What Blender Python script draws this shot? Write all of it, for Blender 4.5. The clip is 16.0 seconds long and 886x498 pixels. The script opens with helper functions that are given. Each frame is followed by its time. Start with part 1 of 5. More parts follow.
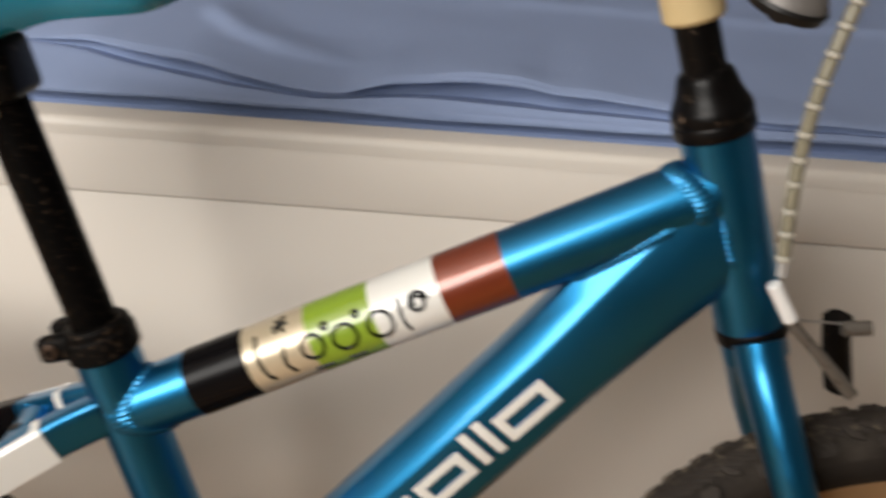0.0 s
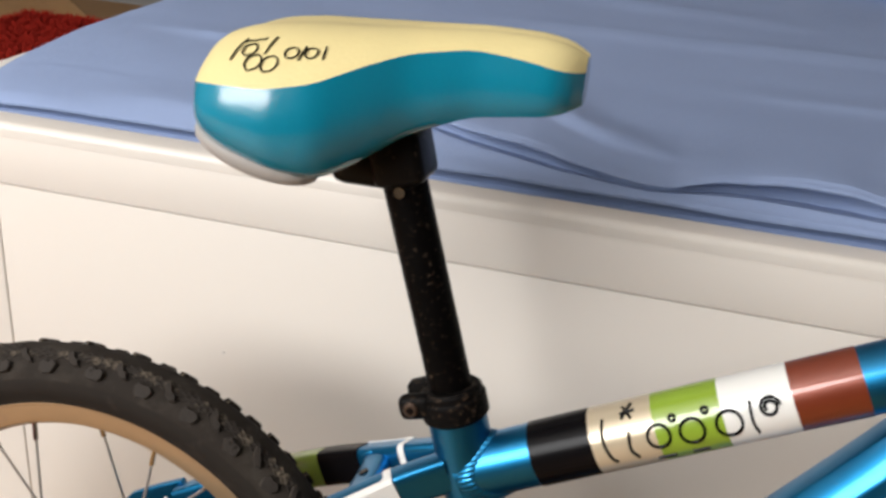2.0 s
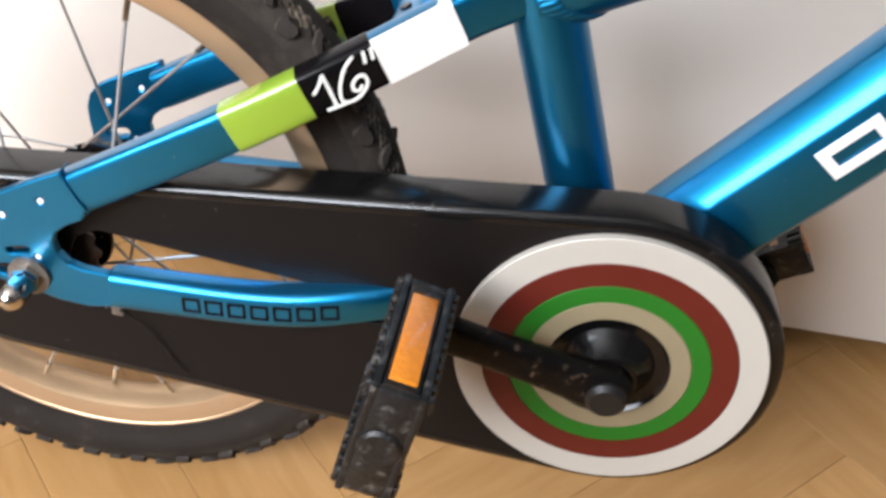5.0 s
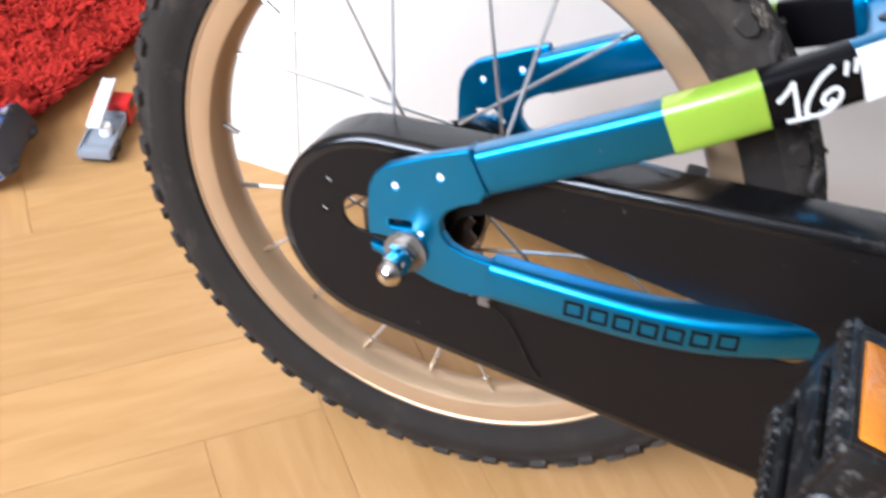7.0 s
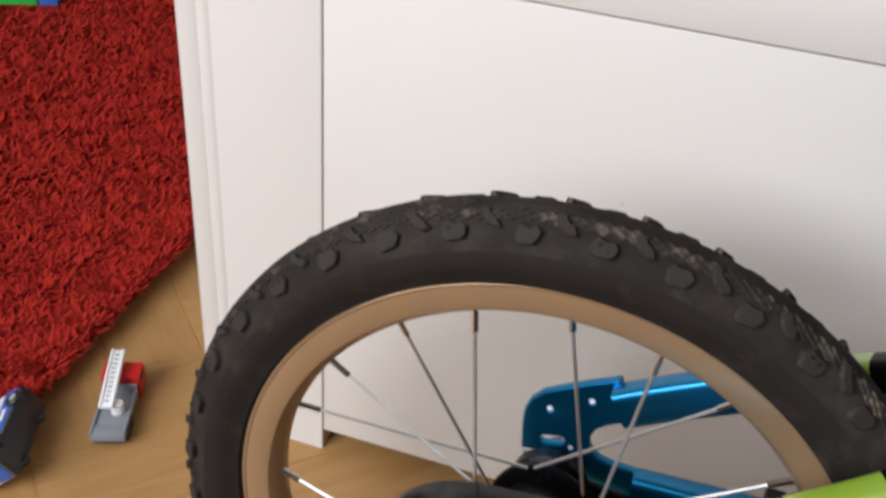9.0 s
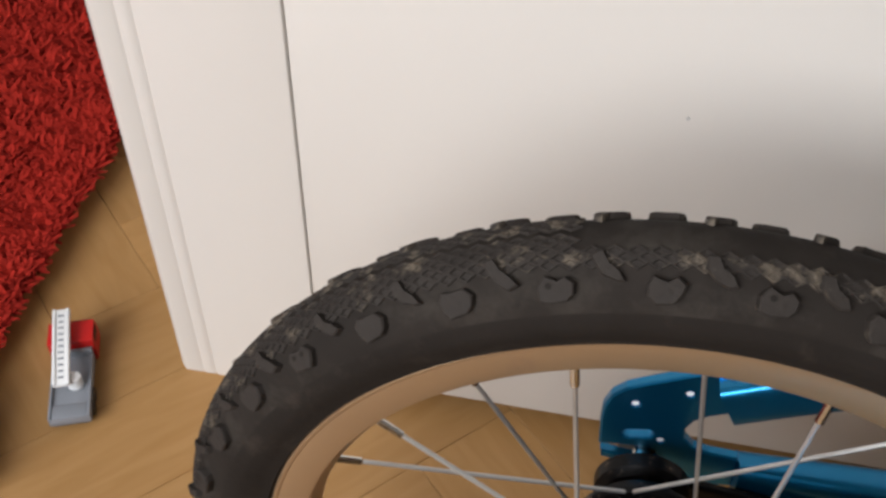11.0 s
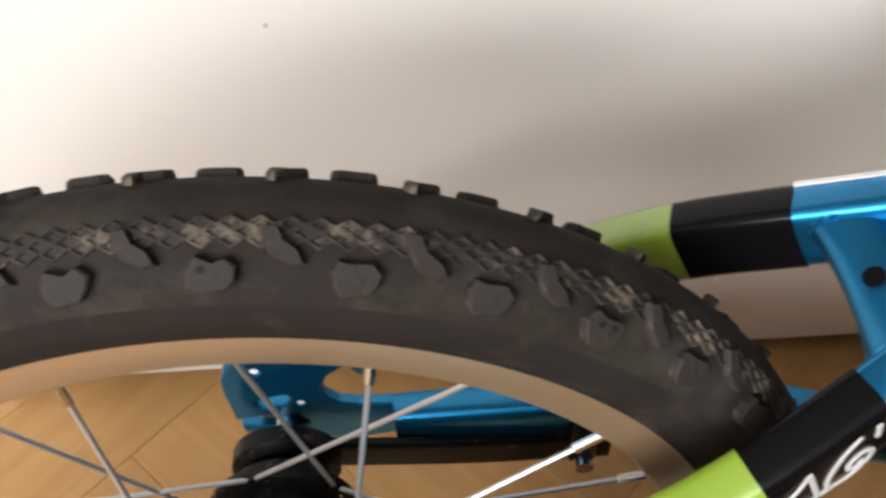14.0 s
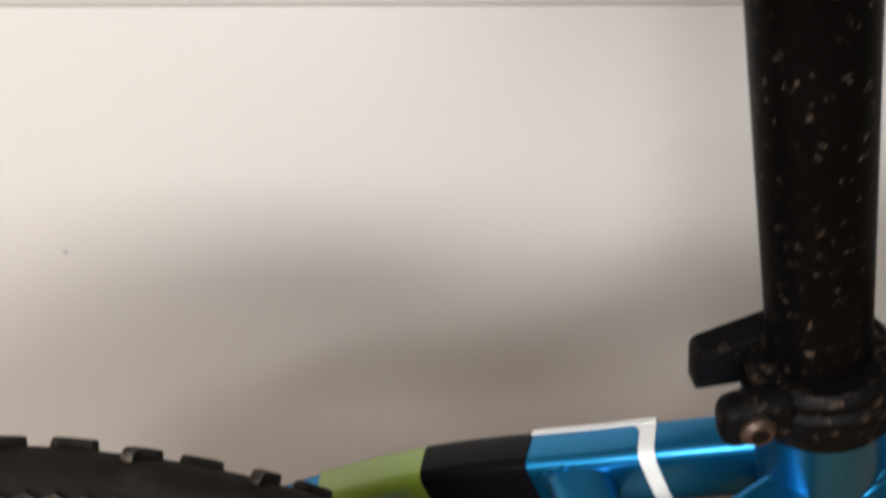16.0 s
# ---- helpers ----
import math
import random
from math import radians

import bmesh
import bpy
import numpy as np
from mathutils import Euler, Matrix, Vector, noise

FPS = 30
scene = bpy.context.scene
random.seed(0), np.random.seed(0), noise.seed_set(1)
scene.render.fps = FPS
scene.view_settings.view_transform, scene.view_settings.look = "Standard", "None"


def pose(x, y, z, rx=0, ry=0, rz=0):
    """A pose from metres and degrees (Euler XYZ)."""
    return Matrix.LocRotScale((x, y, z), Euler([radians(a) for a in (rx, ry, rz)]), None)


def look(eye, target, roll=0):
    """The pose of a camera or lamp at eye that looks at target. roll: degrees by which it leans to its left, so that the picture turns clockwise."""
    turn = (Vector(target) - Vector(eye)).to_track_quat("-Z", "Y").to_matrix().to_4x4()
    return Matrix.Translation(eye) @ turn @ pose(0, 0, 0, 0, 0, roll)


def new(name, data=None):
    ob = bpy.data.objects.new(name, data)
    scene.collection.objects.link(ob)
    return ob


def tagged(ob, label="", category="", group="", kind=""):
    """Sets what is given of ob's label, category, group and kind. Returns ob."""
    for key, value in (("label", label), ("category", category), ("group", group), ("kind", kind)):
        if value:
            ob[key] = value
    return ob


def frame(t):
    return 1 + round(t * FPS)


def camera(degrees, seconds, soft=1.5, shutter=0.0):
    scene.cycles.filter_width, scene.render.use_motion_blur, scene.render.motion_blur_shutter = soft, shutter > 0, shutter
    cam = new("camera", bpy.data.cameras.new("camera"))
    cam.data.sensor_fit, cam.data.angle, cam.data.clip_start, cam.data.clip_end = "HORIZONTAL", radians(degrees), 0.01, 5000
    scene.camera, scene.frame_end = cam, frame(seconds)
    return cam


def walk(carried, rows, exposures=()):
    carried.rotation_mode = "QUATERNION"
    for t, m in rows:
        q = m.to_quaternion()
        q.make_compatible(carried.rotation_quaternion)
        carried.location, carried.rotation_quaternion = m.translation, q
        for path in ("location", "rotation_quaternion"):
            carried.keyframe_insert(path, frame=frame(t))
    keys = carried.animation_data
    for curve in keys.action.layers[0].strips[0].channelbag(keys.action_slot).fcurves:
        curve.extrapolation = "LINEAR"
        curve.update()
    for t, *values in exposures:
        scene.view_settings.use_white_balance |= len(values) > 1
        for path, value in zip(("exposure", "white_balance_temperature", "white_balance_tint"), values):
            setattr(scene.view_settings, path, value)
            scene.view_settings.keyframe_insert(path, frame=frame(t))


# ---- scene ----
cam = camera(47.2, 16.0, soft=2.9, shutter=0.5)
# seconds, eye (x, y, z), Euler XYZ in degrees
PATH = [
    (0, 0.4262, -0.4259, 0.7103, 63.23, -3.31, 2.94),
    (0.5, 0.3878, -0.4402, 0.7192, 63.90, -3.22, 9.36),
    (1, 0.3764, -0.4439, 0.7267, 64.79, -3.75, 11.66),
    (1.5, 0.3613, -0.4588, 0.7389, 66.08, -4.05, 13.77),
    (2, 0.3379, -0.4634, 0.7343, 65.83, -3.93, 15.13),
    (2.5, 0.3166, -0.4473, 0.7092, 63.41, -5.22, 13.26),
    (3, 0.3061, -0.4175, 0.6740, 59.05, -5.18, 11.52),
    (3.2, 0.3055, -0.4106, 0.6617, 57.44, -4.70, 11.92),
    (5.3, 0.2472, -0.4121, 0.5683, 48.49, -3.53, 9.74),
    (5.5, 0.2368, -0.4119, 0.5625, 47.75, -3.45, 10.74),
    (6, 0.2027, -0.4111, 0.5445, 47.03, -2.69, 15.03),
    (6.5, 0.1771, -0.4071, 0.5398, 47.38, -3.33, 18.56),
    (7, 0.1417, -0.4082, 0.5458, 48.60, -3.96, 22.45),
    (7.5, 0.1096, -0.4084, 0.5583, 49.96, -5.45, 23.50),
    (8, 0.0806, -0.3920, 0.5825, 51.89, -7.04, 22.70),
    (8.5, 0.0566, -0.3704, 0.6031, 53.87, -6.67, 20.50),
    (9, 0.0388, -0.3464, 0.6273, 55.33, -3.79, 18.36),
    (9.2, 0.0259, -0.3366, 0.6299, 54.86, -3.22, 17.50),
    (11.3, -0.0644, -0.1756, 0.6138, 40.83, -1.84, 9.97),
    (11.5, -0.0622, -0.1656, 0.6043, 39.98, -1.96, 9.81),
    (12, -0.0430, -0.1474, 0.5936, 38.56, -1.30, 7.96),
    (12.5, -0.0135, -0.1365, 0.5922, 39.07, -0.54, 4.60),
    (13, 0.0102, -0.1317, 0.5874, 38.04, 0.12, 2.26),
    (13.5, 0.0351, -0.1263, 0.5802, 37.60, 0.40, -0.73),
    (14, 0.0550, -0.1256, 0.5763, 37.24, 0.64, -3.29),
    (14.5, 0.0695, -0.1264, 0.5715, 37.12, -0.50, -5.39),
    (15, 0.0886, -0.1227, 0.5710, 38.17, -0.81, -6.27),
    (15.5, 0.0937, -0.1213, 0.5811, 43.43, -4.10, -7.40),
    (16, 0.1044, -0.1185, 0.6066, 46.39, -3.52, -6.33),]
# seconds, stops, kelvin, tint
EXPOSURES = [(0.0, -0.05, 6800, 10), (0.5, -0.22, 6700, 10), (1.0, -0.15, 6500, 10), (1.5, 0.18, 6400, 10), (2.0, 0.12, 6400, 10), (3.0, -0.02, 6350, 10), (5.5, 1.22, 5600, 10), (6.5, 1.45, 5200, 10), (7.5, 0.86, 5480, 10), (8.5, 0.24, 5800, 10), (9.0, -0.02, 5850, 10), (11.5, -0.1, 6050, 10), (12.5, -0.15, 6100, 10), (13.5, 0.25, 6100, 10), (14.5, 0.75, 6100, 10), (15.0, 0.85, 6100, 10), (15.5, 0.6, 6150, 10), (16.0, 0.08, 6150, 10)]
walk(cam, [(t, pose(x, y, z, rx, ry, rz)) for t, x, y, z, rx, ry, rz in PATH], EXPOSURES)

# ---- light: daylight through one window behind the camera ----
world = bpy.data.worlds.new("world")
scene.world = world
world.use_nodes = True
wn = world.node_tree
sky = wn.nodes.new("ShaderNodeTexSky")
sky.sky_type = "NISHITA"
sky.sun_disc = False
sky.sun_elevation = radians(40)
sky.sun_rotation = radians(200)
wn.nodes["Background"].inputs["Strength"].default_value = 0.1
wn.links.new(sky.outputs["Color"], wn.nodes["Background"].inputs["Color"])

WIN_X0, WIN_X1, WIN_Z0, WIN_Z1, WIN_Y = -2.70, -0.20, 1.0, 2.65, -2.1
lamp = bpy.data.lights.new("window_light", "AREA")
lamp.shape, lamp.size, lamp.size_y = "RECTANGLE", WIN_X1 - WIN_X0 - 0.1, WIN_Z1 - WIN_Z0 - 0.1
lamp.energy, lamp.color = 147, (1.0, 0.985, 0.965)
window_light = new("window_light", lamp)
window_light.matrix_world = look(((WIN_X0 + WIN_X1) / 2, WIN_Y + 0.02, (WIN_Z0 + WIN_Z1) / 2), ((WIN_X0 + WIN_X1) / 2, 1.0, (WIN_Z0 + WIN_Z1) / 2))


# ---- materials ----
def material(name, color, rough=0.5, metal=0.0, coat=0.0, spread=0.12, scale=30.0, bump=0.0, bump_scale=200.0, dirt=None, dirt_scale=12.0, dirt_amount=0.5, spec=0.5):
    """A painted, cast or woven surface: a colour with mottling at two scales, optional stains of a second colour, and fine relief."""
    m = bpy.data.materials.new(name)
    m.use_nodes = True
    nt = m.node_tree
    p = nt.nodes["Principled BSDF"]
    p.inputs["Roughness"].default_value = rough
    p.inputs["Metallic"].default_value = metal
    p.inputs["Coat Weight"].default_value = coat
    p.inputs["Coat Roughness"].default_value = 0.12
    p.inputs["Specular IOR Level"].default_value = spec
    co = nt.nodes.new("ShaderNodeTexCoord")
    n1 = nt.nodes.new("ShaderNodeTexNoise")
    n1.inputs["Scale"].default_value = scale
    n1.inputs["Detail"].default_value = 6
    nt.links.new(co.outputs["Object"], n1.inputs["Vector"])
    ramp = nt.nodes.new("ShaderNodeMix")
    ramp.data_type = "RGBA"
    lo = [max(c * (1 - spread), 0) for c in color]
    hi = [min(c * (1 + spread), 1) for c in color]
    ramp.inputs["A"].default_value = (*lo, 1)
    ramp.inputs["B"].default_value = (*hi, 1)
    nt.links.new(n1.outputs["Fac"], ramp.inputs["Factor"])
    out = ramp.outputs["Result"]
    if dirt:
        n2 = nt.nodes.new("ShaderNodeTexNoise")
        n2.inputs["Scale"].default_value = dirt_scale
        n2.inputs["Detail"].default_value = 9
        n2.inputs["Roughness"].default_value = 0.7
        nt.links.new(co.outputs["Object"], n2.inputs["Vector"])
        cut = nt.nodes.new("ShaderNodeMapRange")
        cut.inputs["From Min"].default_value = 0.62 - 0.25 * dirt_amount
        cut.inputs["From Max"].default_value = 0.72
        nt.links.new(n2.outputs["Fac"], cut.inputs["Value"])
        mix = nt.nodes.new("ShaderNodeMix")
        mix.data_type = "RGBA"
        mix.inputs["B"].default_value = (*dirt, 1)
        nt.links.new(cut.outputs["Result"], mix.inputs["Factor"])
        nt.links.new(out, mix.inputs["A"])
        out = mix.outputs["Result"]
    nt.links.new(out, p.inputs["Base Color"])
    rr = nt.nodes.new("ShaderNodeMapRange")
    rr.inputs["To Min"].default_value = max(rough - 0.07, 0.02)
    rr.inputs["To Max"].default_value = min(rough + 0.07, 1.0)
    nt.links.new(n1.outputs["Fac"], rr.inputs["Value"])
    nt.links.new(rr.outputs["Result"], p.inputs["Roughness"])
    if bump:
        n3 = nt.nodes.new("ShaderNodeTexNoise")
        n3.inputs["Scale"].default_value = bump_scale
        n3.inputs["Detail"].default_value = 4
        nt.links.new(co.outputs["Object"], n3.inputs["Vector"])
        b = nt.nodes.new("ShaderNodeBump")
        b.inputs["Strength"].default_value = bump
        b.inputs["Distance"].default_value = 0.002
        nt.links.new(n3.outputs["Fac"], b.inputs["Height"])
        nt.links.new(b.outputs["Normal"], p.inputs["Normal"])
    return m


def wood_material():
    """Oiled oak blocks: grain along each block's length, every block a little different."""
    m = bpy.data.materials.new("oak_parquet")
    m.use_nodes = True
    nt = m.node_tree
    p = nt.nodes["Principled BSDF"]
    co = nt.nodes.new("ShaderNodeTexCoord")
    info = nt.nodes.new("ShaderNodeObjectInfo")
    mp = nt.nodes.new("ShaderNodeMapping")
    mp.inputs["Scale"].default_value = (2.2, 14.0, 8.0)
    nt.links.new(co.outputs["Object"], mp.inputs["Vector"])
    shift = nt.nodes.new("ShaderNodeCombineXYZ")
    mul = nt.nodes.new("ShaderNodeMath")
    mul.operation = "MULTIPLY"
    mul.inputs[1].default_value = 40.0
    geo = nt.nodes.new("ShaderNodeNewGeometry")
    both = nt.nodes.new("ShaderNodeMath")
    both.operation = "ADD"
    nt.links.new(info.outputs["Random"], both.inputs[0])
    nt.links.new(geo.outputs["Random Per Island"], both.inputs[1])
    one = nt.nodes.new("ShaderNodeMath")
    one.operation = "FRACT"
    nt.links.new(both.outputs[0], one.inputs[0])
    nt.links.new(one.outputs[0], mul.inputs[0])
    nt.links.new(mul.outputs[0], shift.inputs["X"])
    nt.links.new(mul.outputs[0], shift.inputs["Y"])
    nt.links.new(shift.outputs[0], mp.inputs["Location"])
    grain = nt.nodes.new("ShaderNodeTexNoise")
    grain.inputs["Scale"].default_value = 6.0
    grain.inputs["Detail"].default_value = 8
    grain.inputs["Distortion"].default_value = 0.6
    nt.links.new(mp.outputs[0], grain.inputs["Vector"])
    ramp = nt.nodes.new("ShaderNodeValToRGB")
    ramp.color_ramp.elements[0].position = 0.3
    ramp.color_ramp.elements[0].color = (0.350, 0.186, 0.062, 1)
    ramp.color_ramp.elements[1].position = 0.68
    ramp.color_ramp.elements[1].color = (0.412, 0.230, 0.085, 1)
    nt.links.new(grain.outputs["Fac"], ramp.inputs["Fac"])
    hue = nt.nodes.new("ShaderNodeHueSaturation")
    val = nt.nodes.new("ShaderNodeMapRange")
    val.inputs["To Min"].default_value = 0.91
    val.inputs["To Max"].default_value = 1.06
    nt.links.new(one.outputs[0], val.inputs["Value"])
    nt.links.new(val.outputs["Result"], hue.inputs["Value"])
    nt.links.new(ramp.outputs["Color"], hue.inputs["Color"])
    nt.links.new(hue.outputs["Color"], p.inputs["Base Color"])
    p.inputs["Roughness"].default_value = 0.42
    p.inputs["Specular IOR Level"].default_value = 0.35
    b = nt.nodes.new("ShaderNodeBump")
    b.inputs["Strength"].default_value = 0.15
    b.inputs["Distance"].default_value = 0.001
    nt.links.new(grain.outputs["Fac"], b.inputs["Height"])
    nt.links.new(b.outputs["Normal"], p.inputs["Normal"])
    return m


BLUE = material("blue_metallic_paint", (0.013, 0.180, 0.375), 0.34, 0.93, 0.35, 0.03, 25, dirt=(0.30, 0.36, 0.40), dirt_scale=240, dirt_amount=-0.25)
BLACK_GLOSS = material("black_gloss_plastic", (0.0035, 0.0033, 0.0033), 0.16, 0, 0, 0.2, 40, spec=0.3, dirt=(0.05, 0.045, 0.04), dirt_scale=120, dirt_amount=-0.2)
BLACK_SATIN = material("black_satin_metal", (0.0035, 0.003, 0.003), 0.32, 0.0, 0.0, 0.2, 60, spec=0.13, bump=0.08, bump_scale=300, dirt=(0.16, 0.11, 0.075), dirt_scale=150, dirt_amount=0.1)
CLAMP = material("dirty_black_clamp", (0.0028, 0.0024, 0.0022), 0.55, 0.0, 0.0, 0.2, 60, spec=0.09, bump=0.3, bump_scale=300, dirt=(0.085, 0.056, 0.036), dirt_scale=210, dirt_amount=0.3)
POST_BLACK = material("chipped_black_paint", (0.0022, 0.0019, 0.0018), 0.42, 0, 0, 0.2, 60, spec=0.045, bump=0.1, bump_scale=260, dirt=(0.13, 0.09, 0.062), dirt_scale=330, dirt_amount=0.11)
BLACK_PLASTIC = material("black_moulded_plastic", (0.007, 0.0065, 0.0065), 0.45, 0, 0, 0.25, 60, spec=0.35, bump=0.2, bump_scale=250, dirt=(0.14, 0.125, 0.11), dirt_scale=50, dirt_amount=0.15)
PEDAL = material("scuffed_pedal_plastic", (0.008, 0.0075, 0.0075), 0.4, 0, 0, 0.3, 60, spec=0.35, bump=0.35, bump_scale=220, dirt=(0.12, 0.115, 0.105), dirt_scale=130, dirt_amount=0.3)
GUARD_FACE = material("dark_brown_plastic", (0.0062, 0.0049, 0.0046), 0.42, 0, 0, 0.15, 20, spec=0.15, dirt=(0.06, 0.05, 0.045), dirt_scale=170, dirt_amount=-0.2)
GUARD_RIM = material("dusty_black_gloss", (0.0045, 0.0042, 0.0042), 0.17, 0, 0, 0.2, 40, spec=0.4, dirt=(0.05, 0.046, 0.042), dirt_scale=22, dirt_amount=0.15)
# Tyre tones lighten from sidewall to knobs: dust, plus light put into the colours.
SIDEWALL = material("shaded_tyre_sidewall", (0.0185, 0.0146, 0.0118), 0.78, 0, 0, 0.3, 40, bump=0.2, bump_scale=160, dirt=(0.04, 0.031, 0.024), dirt_scale=45, dirt_amount=0.25, spec=0.15)
RUBBER = material("dusty_tyre_rubber", (0.0240, 0.0192, 0.0156), 0.8, 0, 0, 0.4, 40, bump=0.25, bump_scale=160, dirt=(0.050, 0.042, 0.034), dirt_scale=38, dirt_amount=0.55, spec=0.12)
KNOB = material("worn_tread_rubber", (0.035, 0.0287, 0.0240), 0.72, 0, 0, 0.3, 90, bump=0.3, bump_scale=300, dirt=(0.22, 0.175, 0.125), dirt_scale=85, dirt_amount=0.4, spec=0.15)
RIM = material("tan_anodised_rim", (0.41, 0.275, 0.155), 0.38, 0.60, 0.05, 0.06, 30, dirt=(0.36, 0.24, 0.15), dirt_scale=25, dirt_amount=0.1)
STEEL = material("galvanised_spoke_steel", (0.55, 0.54, 0.52), 0.32, 0.8, 0, 0.1, 80)
CHROME = material("chromed_steel", (0.62, 0.60, 0.56), 0.16, 1.0, 0, 0.1, 90, dirt=(0.30, 0.24, 0.17), dirt_scale=220, dirt_amount=0.0)
GREEN = material("lime_green_decal", (0.235, 0.355, 0.028), 0.32, 0, 1.0, 0.05, 20)
WHITE = material("white_decal", (0.78, 0.77, 0.73), 0.35, 0, 1.0, 0.04, 20)
CREAM = material("champagne_decal", (0.60, 0.50, 0.35), 0.32, 0.3, 1.0, 0.05, 40)
BROWN = material("copper_brown_decal", (0.20, 0.036, 0.013), 0.33, 0.3, 1.0, 0.08, 40)
BLACK_DECAL = material("black_decal", (0.004, 0.0035, 0.004), 0.22, 0, 0, 0.1, 20, spec=0.11, dirt=(0.05, 0.045, 0.04), dirt_scale=200, dirt_amount=-0.35)
RING_RED = material("dark_red_print", (0.090, 0.0115, 0.0065), 0.45, 0, 0, 0.06, 30, spec=0.25, dirt=(0.28, 0.12, 0.08), dirt_scale=90, dirt_amount=-0.3)
RING_GREEN = material("green_print", (0.017, 0.118, 0.009), 0.45, 0, 0, 0.06, 30, spec=0.25)
RING_SAND = material("sand_print", (0.22, 0.178, 0.105), 0.45, 0, 0, 0.06, 30, spec=0.25)
TEAL = material("teal_saddle_vinyl", (0.003, 0.195, 0.30), 0.24, 0, 0.7, 0.06, 25, bump=0.08, bump_scale=500)
SADDLE_CREAM = material("cream_saddle_vinyl", (0.74, 0.62, 0.30), 0.42, 0, 0, 0.05, 25, bump=0.12, bump_scale=500)
GREY = material("grey_soft_plastic", (0.36, 0.34, 0.32), 0.45, 0, 0, 0.06, 30)
PAD = material("beige_padding", (0.55, 0.42, 0.22), 0.7, 0, 0, 0.1, 40, bump=0.2)
ARM_GREY = material("dull_grey_alloy", (0.16, 0.142, 0.122), 0.4, 0.5, 0, 0.1, 60, dirt=(0.075, 0.055, 0.038), dirt_scale=140, dirt_amount=0.4)
BRONZE = material("tarnished_bolt_steel", (0.075, 0.047, 0.032), 0.45, 0.6, 0, 0.3, 200, bump=0.2, bump_scale=500)
BELL = material("dull_bell_steel", (0.20, 0.185, 0.175), 0.5, 0.3, 0, 0.2, 60)
SLEEVE = material("yellowed_clear_sleeve", (0.235, 0.215, 0.155), 0.3, 0, 0, 0.25, 160, dirt=(0.10, 0.085, 0.06), dirt_scale=160, dirt_amount=0.2)
RING_WHITE = material("white_print", (0.41, 0.38, 0.33), 0.45, 0, 0, 0.05, 30, dirt=(0.40, 0.36, 0.31), dirt_scale=120, dirt_amount=-0.3)
SCUFF = material("grey_scuff", (0.50, 0.47, 0.44), 0.6, 0, 0, 0.15, 300)
BEAD = material("translucent_beads", (0.42, 0.395, 0.33), 0.35, 0, 0, 0.1, 60)
ORANGE = material("orange_reflector", (0.62, 0.205, 0.012), 0.22, 0, 0.5, 0.14, 300, bump=0.35, bump_scale=420)
BED_WHITE = material("white_lacquered_board", (0.80, 0.79, 0.775), 0.42, 0, 0, 0.015, 3, bump=0.05, bump_scale=60, dirt=(0.66, 0.61, 0.55), dirt_scale=18, dirt_amount=-0.45)
SHEET = material("blue_cotton_sheet", (0.250, 0.318, 0.492), 0.85, 0, 0, 0.07, 9, bump=0.35, bump_scale=900, spec=0.2)
PILLOW = material("pale_blue_cotton", (0.36, 0.45, 0.62), 0.85, 0, 0, 0.08, 12, bump=0.35, bump_scale=900, spec=0.2)
WALL = material("warm_grey_wall_paint", (0.16, 0.153, 0.145), 0.8, 0, 0, 0.03, 4, bump=0.15, bump_scale=150)
CEIL = material("white_ceiling_paint", (0.70, 0.68, 0.65), 0.85, 0, 0, 0.02, 4, bump=0.1, bump_scale=150)
RUG = material("red_shag_wool", (0.34, 0.018, 0.010), 0.9, 0, 0, 0.25, 60, spec=0.15)
PARQUET = wood_material()
JOINT = material("dark_floor_joint", (0.22, 0.125, 0.052), 0.8, 0, 0, 0.2, 40)
TOY_GREY = material("grey_toy_plastic", (0.22, 0.23, 0.25), 0.4, 0, 0, 0.05, 40)
TOY_RED = material("red_toy_plastic", (0.55, 0.012, 0.010), 0.35, 0, 0.1, 0.05, 40)
TOY_WHITE = material("white_toy_plastic", (0.78, 0.77, 0.75), 0.35, 0, 0.1, 0.03, 40)
TOY_BLUE = material("blue_toy_print", (0.045, 0.12, 0.42), 0.35, 0, 0.1, 0.1, 60)
TOY_BLACK = material("black_toy_plastic", (0.012, 0.011, 0.012), 0.4, 0, 0, 0.1, 40)
TOY_GREEN = material("green_toy_plastic", (0.04, 0.42, 0.06), 0.35, 0, 0.1, 0.05, 40)
GLASS = material("window_pane_glass", (0.9, 0.9, 0.9), 0.05, 0, 0, 0.0, 5)
GLASS.node_tree.nodes["Principled BSDF"].inputs["Transmission Weight"].default_value = 1.0


# ---- building helpers ----
def put(name, bm, mat, sharp=35.0):
    me = bpy.data.meshes.new(name)
    bmesh.ops.recalc_face_normals(bm, faces=bm.faces[:])
    bm.to_mesh(me)
    bm.free()
    me.materials.append(mat)
    me.polygons.foreach_set("use_smooth", [True] * len(me.polygons))
    me.set_sharp_from_angle(angle=radians(sharp))
    return me


def thing(name, label, category, group="", kind="", bm=None, mat=None, m=None):
    ob = new(name, put(name, bm, mat) if bm else None)
    if m is not None:
        ob.matrix_world = m
    return tagged(ob, label, category, group, kind)


def part(name, bm, mat, parent, label="", sharp=35.0):
    ob = new(name, put(name, bm, mat, sharp))
    ob.parent = parent
    return tagged(ob, label)


